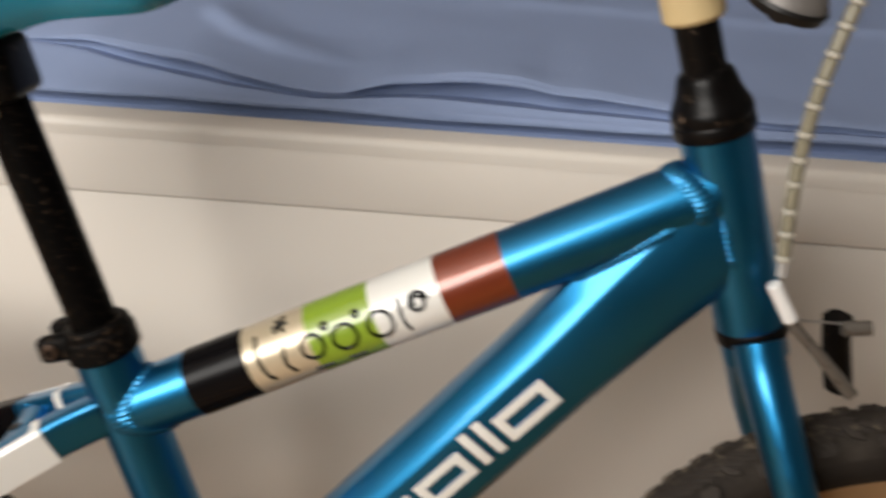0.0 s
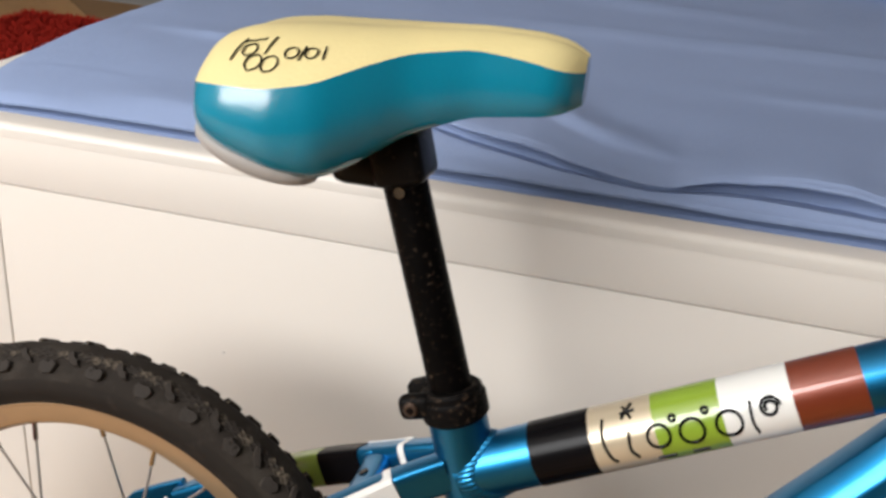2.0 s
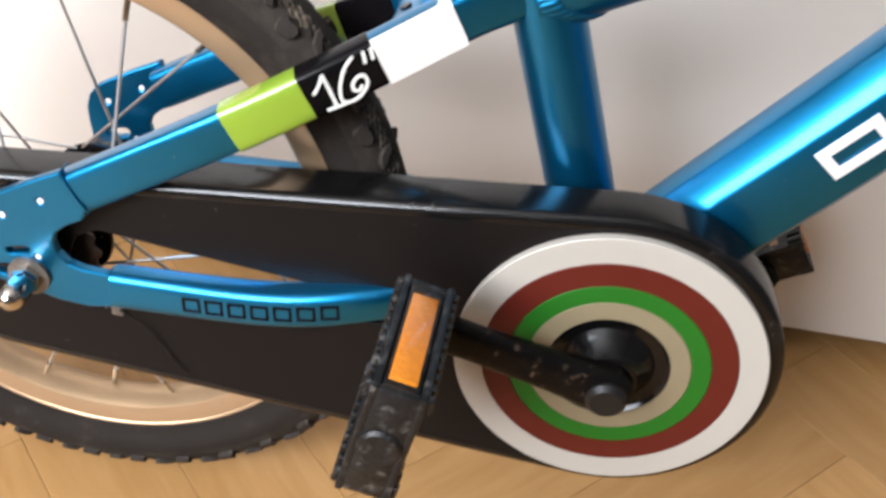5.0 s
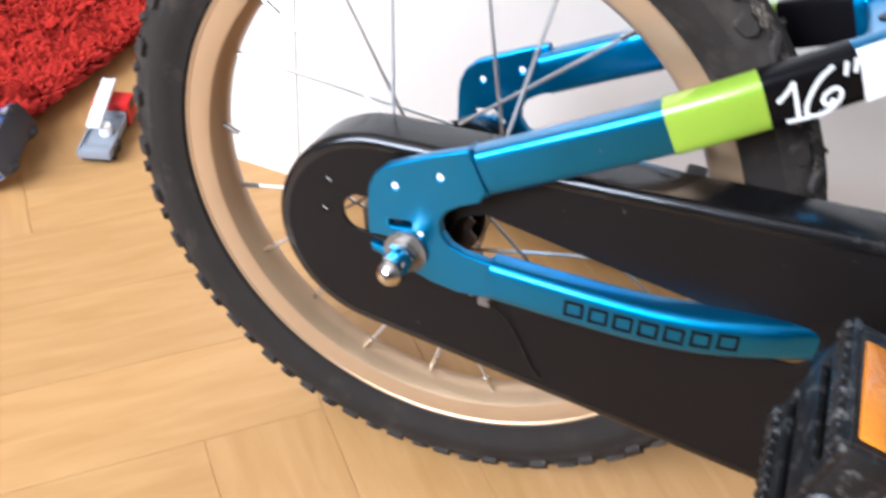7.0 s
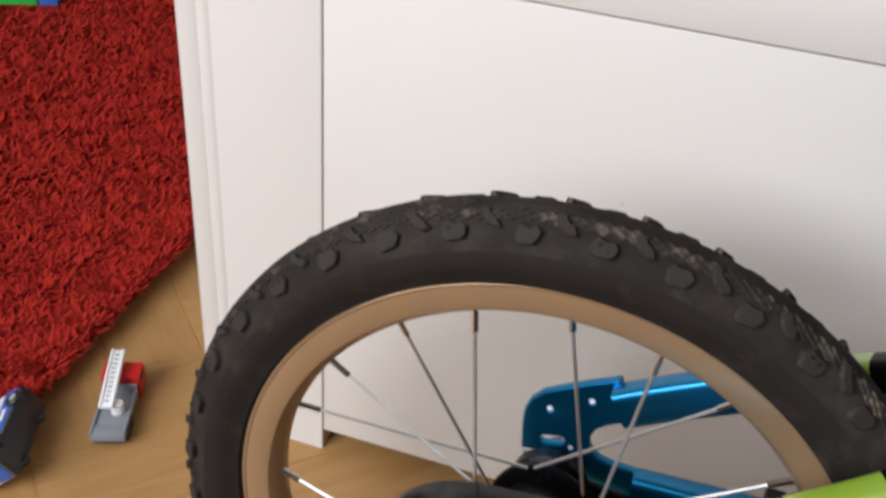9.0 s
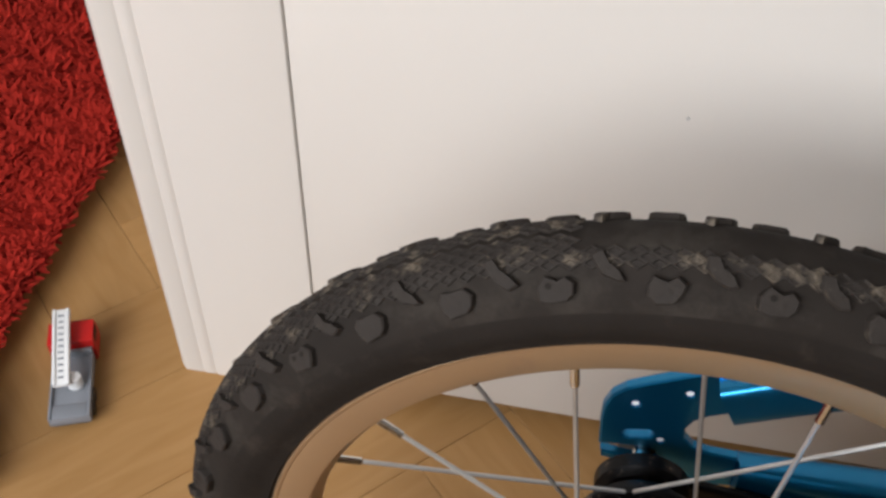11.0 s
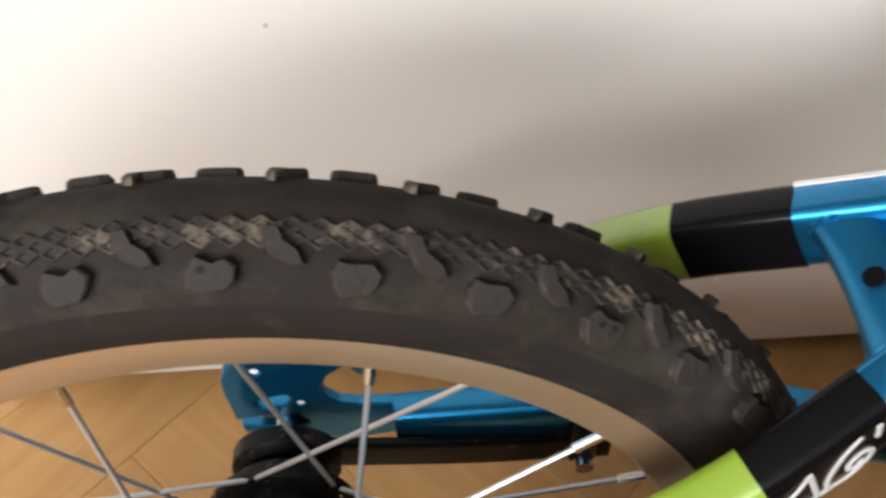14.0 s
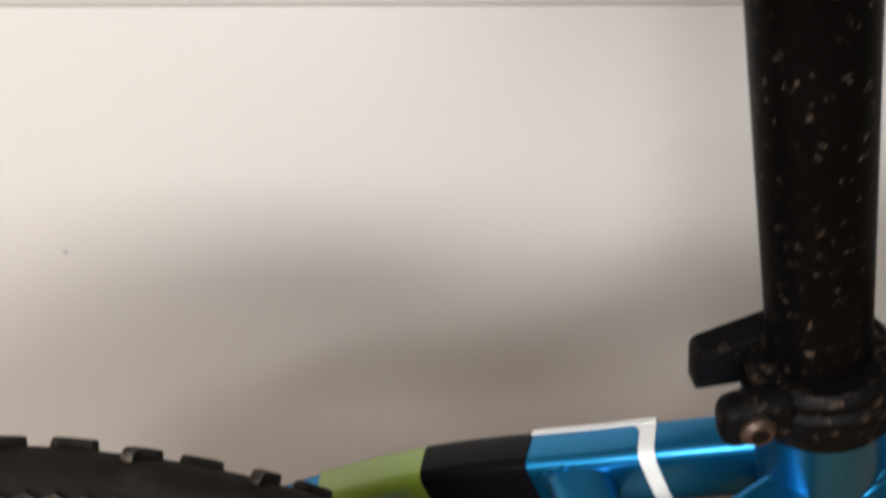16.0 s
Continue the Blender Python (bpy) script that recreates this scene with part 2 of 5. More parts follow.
def loft(rings, closed=True, cap=True):
    """A skin over rings of points that all have the same count."""
    bm = bmesh.new()
    vs = [[bm.verts.new(p) for p in r] for r in rings]
    n = len(rings[0])
    for a, b in zip(vs, vs[1:]):
        for i in range(n if closed else n - 1):
            j = (i + 1) % n
            bm.faces.new((a[i], a[j], b[j], b[i]))
    if cap and closed:
        bm.faces.new(vs[0][::-1])
        bm.faces.new(vs[-1])
    return bm


def oval(a, b, n=20, power=2.0):
    """A rounded section, half sizes a and b; power 2 is an ellipse, 5 nearly a rectangle."""
    pts = []
    for i in range(n):
        t = 2 * math.pi * (i + 0.5) / n
        c, s = math.cos(t), math.sin(t)
        pts.append((a * math.copysign(abs(c) ** (2 / power), c), b * math.copysign(abs(s) ** (2 / power), s)))
    return pts


def sweep(path, section, up=(0, 0, 1), cap=True):
    """A section (points u, v; or a function of the way from 0 to 1) drawn along a path. v lies towards up, u across."""
    path = [Vector(p) for p in path]
    rings = []
    for i, p in enumerate(path):
        d = (path[min(i + 1, len(path) - 1)] - path[max(i - 1, 0)]).normalized()
        side = d.cross(Vector(up)).normalized()
        top = side.cross(d)
        sec = section(i / (len(path) - 1)) if callable(section) else section
        rings.append([p + side * u + top * v for u, v in sec])
    return loft(rings, True, cap)


def smooth_path(pts, n=8):
    """A Catmull-Rom curve through the points."""
    pts = [Vector(p) for p in pts]
    ext = [2 * pts[0] - pts[1]] + pts + [2 * pts[-1] - pts[-2]]
    out = []
    for i in range(1, len(ext) - 2):
        a, b, c, d = ext[i - 1:i + 3]
        for k in range(n):
            t = k / n
            out.append(0.5 * (2 * b + (c - a) * t + (2 * a - 5 * b + 4 * c - d) * t * t + (3 * b - a - 3 * c + d) * t ** 3))
    return out + [pts[-1]]


def rod(a, b, r, n=16, r2=None, bevel=0.0):
    """A round bar from a to b."""
    a, b = Vector(a), Vector(b)
    d = (b - a).normalized()
    up = (0, 0, 1) if abs(d.z) < 0.9 else (1, 0, 0)
    r2 = r if r2 is None else r2
    if bevel:
        path = [a, a + d * bevel, b - d * bevel, b]
        rad = [r - bevel, r, r2, r2 - bevel]
    else:
        path, rad = [a, b], [r, r2]
    side = d.cross(Vector(up)).normalized()
    top = side.cross(d)
    rings = [[p + side * (q * math.cos(2 * math.pi * i / n)) + top * (q * math.sin(2 * math.pi * i / n)) for i in range(n)] for p, q in zip(path, rad)]
    return loft(rings)


def box(sx, sy, sz, m=None, bevel=0.0, seg=2):
    bm = bmesh.new()
    bmesh.ops.create_cube(bm, size=1.0)
    bmesh.ops.scale(bm, vec=(sx, sy, sz), verts=bm.verts)
    if bevel:
        bmesh.ops.bevel(bm, geom=bm.edges[:], offset=bevel, segments=seg, affect="EDGES", profile=0.5)
    if m is not None:
        bmesh.ops.transform(bm, matrix=m, verts=bm.verts)
    return bm


def span(x0, x1, y0, y1, z0, z1, bevel=0.0, seg=2):
    return box(x1 - x0, y1 - y0, z1 - z0, Matrix.Translation(((x0 + x1) / 2, (y0 + y1) / 2, (z0 + z1) / 2)), bevel, seg)


def join(*bms):
    out = bmesh.new()
    for b in bms:
        me = bpy.data.meshes.new("tmp")
        b.to_mesh(me)
        b.free()
        out.from_mesh(me)
        bpy.data.meshes.remove(me)
    return out


def lathe(profile, n=64, centre=(0, 0, 0), closed=False):
    """A profile of (radius, y) turned about the y axis through centre."""
    c = Vector(centre)
    rings = []
    for k in range(n):
        t = 2 * math.pi * k / n
        rings.append([c + Vector((r * math.cos(t), y, r * math.sin(t))) for r, y in profile])
    rings.append(rings[0])
    bm = loft(rings, closed, False)
    bmesh.ops.remove_doubles(bm, verts=bm.verts, dist=1e-6)
    return bm


def plate(outline, holes, thick, m, bevel=0.0008):
    """A flat plate with holes, cut from an outline in (x, z); it stands in the plane y = 0 of m and is thick across y."""
    cu = bpy.data.curves.new("tmp", "CURVE")
    cu.dimensions, cu.fill_mode = "2D", "BOTH"
    cu.extrude, cu.bevel_depth, cu.bevel_resolution, cu.offset = thick / 2 - bevel, bevel, 1, -bevel
    for loop in [outline] + list(holes):
        sp = cu.splines.new("POLY")
        sp.points.add(len(loop) - 1)
        for q, (x, z) in zip(sp.points, loop):
            q.co = (x, z, 0, 1)
        sp.use_cyclic_u = True
    ob = bpy.data.objects.new("tmp", cu)
    scene.collection.objects.link(ob)
    dg = bpy.context.evaluated_depsgraph_get()
    me = bpy.data.meshes.new_from_object(ob.evaluated_get(dg))
    bm = bmesh.new()
    bm.from_mesh(me)
    bpy.data.objects.remove(ob)
    bpy.data.curves.remove(cu)
    bpy.data.meshes.remove(me)
    bmesh.ops.remove_doubles(bm, verts=bm.verts, dist=1e-6)
    bmesh.ops.transform(bm, matrix=m @ pose(0, 0, 0, 90, 0, 0), verts=bm.verts)
    return bm


def circle_pts(cx, cz, r, n=24, a0=0.0, a1=360.0):
    return [(cx + r * math.cos(radians(a0 + (a1 - a0) * i / n)), cz + r * math.sin(radians(a0 + (a1 - a0) * i / n))) for i in range(n if a1 - a0 >= 360 else n + 1)]


# ---- the room ----
ROOM_X0, ROOM_X1, ROOM_Y0, ROOM_Y1, ROOM_H = -3.2, 2.3, WIN_Y, 2.7, 2.9
thing("floor", "oak herringbone parquet floor on a dark base", "floor", kind="structure", bm=span(ROOM_X0, ROOM_X1, ROOM_Y0, ROOM_Y1, -0.06, -0.0035), mat=JOINT)
floor = bpy.data.objects["floor"]
thing("ceiling", "plain white painted ceiling", "ceiling", kind="structure", bm=span(ROOM_X0, ROOM_X1, ROOM_Y0, ROOM_Y1, ROOM_H, ROOM_H + 0.1), mat=CEIL)
thing("wall_north", "warm grey painted wall behind the bed", "wall", kind="structure", bm=span(ROOM_X0, ROOM_X1, ROOM_Y1, ROOM_Y1 + 0.1, -0.06, ROOM_H + 0.1), mat=WALL)
thing("wall_east", "warm grey painted side wall", "wall", kind="structure", bm=span(ROOM_X1, ROOM_X1 + 0.1, ROOM_Y0, ROOM_Y1, -0.06, ROOM_H + 0.1), mat=WALL)
thing("wall_west", "warm grey painted side wall", "wall", kind="structure", bm=span(ROOM_X0 - 0.1, ROOM_X0, ROOM_Y0, ROOM_Y1, -0.06, ROOM_H + 0.1), mat=WALL)
y0, y1 = ROOM_Y0 - 0.2, ROOM_Y0
wall_south = thing("wall_south", "warm grey painted wall with a window opening", "wall", kind="structure", mat=WALL, bm=join(
    span(ROOM_X0, WIN_X0, y0, y1, -0.06, ROOM_H + 0.1), span(WIN_X1, ROOM_X1, y0, y1, -0.06, ROOM_H + 0.1),
    span(WIN_X0, WIN_X1, y0, y1, -0.06, WIN_Z0), span(WIN_X0, WIN_X1, y0, y1, WIN_Z1, ROOM_H + 0.1)))
wf = thing("window_1", "white framed window behind the camera", "window", kind="structure")
for x in (WIN_X0 + 0.03, (WIN_X0 + WIN_X1) / 2, WIN_X1 - 0.03):
    part("window_frame", span(x - 0.03, x + 0.03, y0 + 0.05, y0 + 0.11, WIN_Z0, WIN_Z1, 0.004), BED_WHITE, wf)
for z in (WIN_Z0 + 0.03, WIN_Z1 - 0.03):
    for xa, xb in ((WIN_X0 + 0.06, (WIN_X0 + WIN_X1) / 2 - 0.03), ((WIN_X0 + WIN_X1) / 2 + 0.03, WIN_X1 - 0.06)):
        part("window_frame", span(xa, xb, y0 + 0.052, y0 + 0.108, z - 0.03, z + 0.03, 0.004), BED_WHITE, wf)
for xa, xb in ((WIN_X0 + 0.06, (WIN_X0 + WIN_X1) / 2 - 0.03), ((WIN_X0 + WIN_X1) / 2 + 0.03, WIN_X1 - 0.06)):
    pane = part("pane", span(xa, xb, y0 + 0.075, y0 + 0.081, WIN_Z0 + 0.06, WIN_Z1 - 0.06), GLASS, wf)
    pane.visible_shadow = False

# ---- the bed: white boards along one side, a blue sheet over the mattress ----
BED_X0, BED_X1, BED_Y, BED_W = -0.316, 1.75, 0.2095, 1.42
SEAM, RAIL_Z, RAIL_TOP = -0.208, 0.4152, 0.469
bed = thing("bed", "white lacquered bed frame with flush board sides", "bed")
part("side_panel", span(SEAM + 0.0003, BED_X1 - 0.11, BED_Y, BED_Y + 0.02, 0.022, RAIL_Z - 0.0008, 0.0007), BED_WHITE, bed)
rail = span(SEAM + 0.0003, BED_X1 - 0.11, BED_Y - 0.001, BED_Y + 0.022, RAIL_Z + 0.0008, RAIL_TOP - 0.0127, 0.0006)
part("side_rail", rail, BED_WHITE, bed)
lip = [(-0.0012, -0.0126), (-0.0012, -0.0062), (-0.0004, -0.0030), (0.0014, -0.0009), (0.0040, 0.0), (0.0240, 0.0), (0.0240, -0.0126)]
part("top_lip", loft([[Vector((x, BED_Y + y, RAIL_TOP + z)) for y, z in lip] for x in (BED_X0, BED_X1)]), BED_WHITE, bed)
# the corner post, with two fine grooves near its outer edge
post_profile = [(BED_X0, 0.03), (BED_X0, 0.004), (BED_X0 + 0.004, 0.0), (-0.300, 0.0), (-0.2985, 0.0008), (-0.297, 0.0), (-0.2905, 0.0), (-0.289, 0.0008), (-0.2875, 0.0), (SEAM - 0.0014, 0.0), (SEAM - 0.0006, 0.0007), (SEAM - 0.0006, 0.03)]
for mirror in (False, True):
    pr = [(BED_X0 + BED_X1 - x if mirror else x, y) for x, y in post_profile]
    part("corner_post", loft([[Vector((x, BED_Y - 0.0005 + y, z)) for x, y in pr] for z in (0.0, RAIL_TOP - 0.0127)]), BED_WHITE, bed)
for xa, xb in ((BED_X0, BED_X0 + 0.024), (BED_X1 - 0.024, BED_X1)):
    part("end_board", span(xa, xb, BED_Y + 0.03, BED_Y + BED_W, 0.0, RAIL_TOP, 0.002), BED_WHITE, bed)
part("back_board", span(BED_X0 + 0.03, BED_X1 - 0.03, BED_Y + BED_W - 0.02, BED_Y + BED_W, 0.02, RAIL_TOP, 0.002), BED_WHITE, bed)
part("slat_base", span(BED_X0 + 0.026, BED_X1 - 0.026, BED_Y + 0.026, BED_Y + BED_W - 0.022, 0.24, 0.27), BED_WHITE, bed)

part("smudge", rod((-0.0034, BED_Y - 0.0004, 0.2962), (-0.0034, BED_Y + 0.002, 0.2962), 0.0011, 12), SCUFF, bed, "small grey scuff on the white board")

# folds in the sheet: (points x, y of the crest; height; depth of the steep near side; depth of the long far side)
FOLDS = [([(0.205, 0.395), (0.225, 0.345), (0.250, 0.312), (0.285, 0.296), (0.35, 0.290)], 0.007, 0.006, 0.045),
         ([(-0.16, 0.268), (0.0, 0.262), (0.12, 0.254)], 0.005, 0.010, 0.040),
         ([(0.05, 0.66), (0.30, 0.655), (0.45, 0.668), (0.75, 0.66)], 0.006, 0.010, 0.050),
         ([(0.35, 0.48), (0.62, 0.47), (0.95, 0.44)], 0.004, 0.014, 0.060),
         ([(-0.20, 0.44), (0.0, 0.42), (0.10, 0.385)], 0.005, 0.012, 0.050),
         ([(-0.05, 0.85), (0.2, 0.86), (0.5, 0.83)], 0.005, 0.014, 0.060)]
# one long fold that laps over itself: where it runs (x, y), and how far it laps (x, share)
LAP_X, LAP_Y = [0.05, 0.139, 0.18, 0.25, 0.32, 0.385, 0.45, 0.55, 0.80, 1.20], [0.308, 0.286, 0.268, 0.252, 0.247, 0.253, 0.249, 0.247, 0.247, 0.247]
SHARE_X, SHARE_Y = [0.085, 0.15, 0.22, 0.30, 0.335, 0.37, 0.43, 0.52, 0.62, 0.85, 1.10], [0.0, 0.55, 0.75, 0.40, 0.22, 0.70, 1.0, 0.75, 0.35, 0.25, 0.0]


def fold_height(x, y):
    h = 0.0
    for pts, height, near, far in FOLDS:
        best, along_it, sign = 9.0, 0.0, 1.0
        for k, ((xa, ya), (xb, yb)) in enumerate(zip(pts, pts[1:])):
            lx, ly = xb - xa, yb - ya
            t = max(0.0, min(1.0, ((x - xa) * lx + (y - ya) * ly) / (lx * lx + ly * ly)))
            dd = math.hypot(x - xa - t * lx, y - ya - t * ly)
            if dd < best:
                best, along_it = dd, (k + t) / (len(pts) - 1)
                sign = 1.0 if lx * (y - ya) - ly * (x - xa) > 0 else -1.0
        if sign < 0:
            f = math.exp(-(best / near) ** 2)
        else:
            q = min(best / far, 1.0)
            f = (1 - q) ** 1.3 * (1 - 0.25 * math.exp(-(best / 0.003) ** 2))
        h += height * f * min(1.0, 4 * along_it + 0.05, 4 * (1 - along_it) + 0.05)
    return h


def sheet_mesh():
    """The covered mattress: a soft top that rolls over at its edges, is tucked in behind the boards and has one lapped fold."""
    xs = list(np.linspace(BED_X0 + 0.03, BED_X1 - 0.03, 300))
    prof = [(0.045, 0.44), (0.044, 0.461), (0.0405, 0.4685), (0.0350, 0.4728), (0.0312, 0.4752), (0.0308, 0.4772)]

    def base(x, y):
        dy = y - BED_Y
        bulge = 0.024 * (1 - math.exp(-(dy - 0.047) / 0.085))
        wave = 0.005 * noise.noise(Vector((x * 2.2, y * 3.5, 0.0))) + 0.002 * noise.noise(Vector((x * 7, y * 12, 7.0)))
        return 0.483 + bulge + min(1.0, max(dy - 0.047, 0) / 0.03) * wave + fold_height(x, y)

    rows = []
    for x in xs:
        end = min(x - xs[0], xs[-1] - x)
        drop = 0.03 * math.exp(-end / 0.02)
        row = []
        for dy, z in prof:
            wob = 0.003 * noise.noise(Vector((x * 5, dy * 20, 1.3))) + 0.0015 * noise.noise(Vector((x * 14, dy * 9, 4.0)))
            row.append((x, BED_Y + dy + abs(wob), z + wob))
        y0 = float(np.interp(x, LAP_X, LAP_Y)) + 0.002 * noise.noise(Vector((x * 18, 3.1, 0)))
        a = float(np.interp(x, SHARE_X, SHARE_Y))
        a = a * (0.9 + 0.2 * noise.noise(Vector((x * 25, 0.4, 2.0))))
        lap, gap = 0.0003 + 0.026 * a, 0.00008 + 0.019 * a
        for k in range(1, 11):
            y = BED_Y + 0.0325 + (y0 - BED_Y - 0.0325) * k / 10
            row.append((x, y, base(x, y) + 0.004 * a * (k / 10) ** 2))
        z0 = base(x, y0)
        for q, h in ((0.15, 0.0036), (0.4, 0.0022), (0.7, 0.0008), (1.0, 0.0)):
            row.append((x, y0 + lap * q, z0 + h * a))
        row.append((x, y0 + lap * 1.04, z0 + gap * 0.5))
        for q, h in ((1.0, 0.88), (0.7, 0.94), (0.4, 0.98), (0.2, 0.99), (0.10, 1.03), (0.06, 1.12), (0.10, 1.22), (0.25, 1.28)):
            row.append((x, y0 + lap * q, z0 + gap * h))
        y1, rise = y0 + lap * 0.25, gap * 1.28
        ys = [y1 + (0.56 - y1) * (k / 60) ** 1.25 for k in range(1, 61)] + list(np.linspace(0.58, BED_Y + BED_W - 0.03, 50))
        for y in ys:
            row.append((x, y, base(x, y) + rise * math.exp(-((y - y1) / 0.075) ** 1.3)))
        y = BED_Y + BED_W - 0.025
        row += [(x, y, 0.485), (x, y + 0.001, 0.44)]
        rows.append([(px, py, pz - drop) for px, py, pz in row])
    return loft(rows, False, False)


mattress = thing("mattress", "mattress under a creased blue cotton sheet, on the bed", "mattress", bm=sheet_mesh(), mat=SHEET)
part("core", span(BED_X0 + 0.034, BED_X1 - 0.034, BED_Y + 0.034, BED_Y + BED_W - 0.034, 0.271, 0.47, 0.02), SHEET, mattress)


def pillow_mesh(lx, ly, h):
    rings = []
    n = 28
    for i in range(n + 1):
        u = -1 + 2 * i / n
        ring = []
        for k in range(n):
            t = 2 * math.pi * k / n
            c, s = math.cos(t), math.sin(t)
            w = (1 - abs(u) ** 3.5) ** 0.55
            yy = math.copysign(abs(c) ** 0.6, c)
            zz = math.copysign(abs(s) ** 0.9, s)
            p = Vector((u * lx / 2, yy * ly / 2 * max(w, 0.04) ** 0.35, zz * h / 2 * max(w, 0.02)))
            p += Vector((0, 0, 0.012 * noise.noise(p * 9) + 0.006 * noise.noise(p * 24)))
            ring.append(p)
        rings.append(ring)
    return loft(rings)


pillow = thing("pillow", "pale blue cotton pillow lying on the blue sheet", "pillow", bm=pillow_mesh(0.62, 0.42, 0.13), mat=PILLOW, m=pose(0.68, 1.34, 0.555, 4, 0, 3))

# ---- the rug: a base sheet and many short strands of wool ----
RUG_X0, RUG_X1, RUG_Y0, RUG_Y1 = -1.75, -0.462, -0.30, 2.35
rug = thing("rug", "deep red shaggy wool rug on the parquet", "rug", bm=span(RUG_X0, RUG_X1, RUG_Y0, RUG_Y1, 0.0005, 0.008, 0.003), mat=RUG)


def shag():
    rng = np.random.default_rng(5)
    n = 260000
    x = RUG_X1 + 0.004 - (RUG_X1 - RUG_X0) * rng.random(n) ** 1.8
    y = RUG_Y0 + (RUG_Y1 - RUG_Y0) * rng.random(n)
    field = np.sin(x * 61 + 2.1 * np.sin(y * 43)) + np.sin(y * 77 + 1.7 * np.sin(x * 52)) + 0.6 * np.sin(x * 173 + y * 131)
    a = 2.2 * field + 1.4 * rng.standard_normal(n)
    h = 0.012 + 0.006 * rng.random(n) + 0.0022 * np.sin(x * 88 + 1.3 * np.sin(y * 95)) * np.sin(y * 104)
    lean = 0.007 + 0.014 * rng.random(n)
    w = 0.0012 + 0.0011 * rng.random(n)
    lx, ly = np.cos(a), np.sin(a)
    px, py = -ly, lx
    base = np.stack([x, y, np.full(n, 0.006)], 1)
    mid = base + np.stack([lx * lean * 0.35, ly * lean * 0.35, h * 0.65], 1)
    tip = base + np.stack([lx * lean, ly * lean, h], 1)
    side = np.stack([px * w, py * w, np.zeros(n)], 1)
    v = np.concatenate([base - side, base + side, mid + side * 1.1, mid - side * 1.1, tip + side * 0.5, tip - side * 0.5])
    i = np.arange(n)
    q1 = np.stack([i, i + n, i + 2 * n, i + 3 * n], 1)
    q2 = np.stack([i + 3 * n, i + 2 * n, i + 4 * n, i + 5 * n], 1)
    me = bpy.data.meshes.new("pile")
    me.from_pydata(v.tolist(), [], np.concatenate([q1, q2]).tolist())
    me.materials.append(RUG)
    return me


wool = tagged(new("wool_shag", shag()), kind="stuff")
wool.parent = rug

# ---- the bicycle: x forwards, y to its left, z up, the rear tyre's contact at the origin; it leans a little towards the bed ----
bike = thing("bicycle", "small blue child's bicycle with striped decals, leaning slightly beside the bed", "bicycle", m=pose(0, 0, 0, -4.77, -0.379, 0.772))
WHEEL_R, FRONT_X = 0.2, 0.697
TYRE_C, TYRE_A, TYRE_B = 0.1755, 0.0216, 0.0196
WHEEL_Y = -0.003


def on_tyre(x, phi, h):
    """A point of the tyre's skin near its top: x along the tread, phi degrees down its near side, h above the skin."""
    f = radians(phi)
    r = TYRE_C + (TYRE_A + h) * math.cos(f)
    t = x / (TYRE_C + TYRE_A)
    return Vector((r * math.sin(t), -(TYRE_B + h) * math.sin(f), r * math.cos(t)))


def knob_mesh(name, loop, h, mirror, pit_discs=()):
    s = -1 if mirror else 1
    cx = sum(p[0] for p in loop) / len(loop)
    cp = sum(p[1] for p in loop) / len(loop)
    rings = []
    for hh, k in ((-0.0008, 1.08), (h - 0.0006, 1.0), (h, 0.90)):
        ring = [on_tyre(cx + (x - cx) * k, cp + (p - cp) * k, hh) for x, p in loop]
        rings.append([Vector((q.x, q.y * s, q.z)) for q in ring])
    bm = loft(rings)
    # Flat dark discs laid on the knob give the shade of its pits.
    for x, p in pit_discs:
        disc = [on_tyre(x + 0.0012 * math.cos(t), p + 2.6 * math.sin(t), h + 0.0001) for t in [math.pi * i / 3 for i in range(6)]]
        face = bm.faces.new([bm.verts.new((q.x, q.y * s, q.z)) for q in disc])
        face.material_index = 1
    me = put(name, bm, KNOB, 30)
    me.materials.append(SIDEWALL)
    return me


PADDLE = [(-0.0036, 43), (-0.0012, 45), (0.0014, 45), (0.0040, 43), (0.0063, 49), (0.0056, 58), (0.0036, 63), (-0.0028, 64), (-0.0054, 59), (-0.0061, 50)]
HOOK = [(-0.0054, 24), (-0.0026, 23), (-0.0008, 33), (0.0034, 39), (0.0054, 46), (0.0022, 49), (-0.0022, 44), (-0.0046, 34)]


def build_tyre(x):
    at = pose(x - 0.0015, WHEEL_Y, WHEEL_R)
    prof = []
    for i in range(41):
        f = radians(-95 + 190 * i / 40)
        prof.append((TYRE_C + TYRE_A * math.cos(f), -TYRE_B * math.sin(f)))
    bead = [(0.1568, 0.0095), (0.1594, 0.0110), (0.1612, 0.0128), (0.1622, 0.0146), (0.1630, 0.0146), (0.1680, 0.0178)]
    prof = bead + prof + [(r, -y) for r, y in reversed(bead)]
    tyre = part("tyre", lathe(prof, 160, closed=True), RUBBER, bike, "black knobbly tyre, dusty and worn")
    tyre.data.materials.append(SIDEWALL)
    # The inner skin takes the darker tone, partly for less dust, partly as shade.
    for f in tyre.data.polygons:
        if math.hypot(f.center.x, f.center.z) < 0.1812:
            f.material_index = 1
    tyre.matrix_basis = at
    return tyre


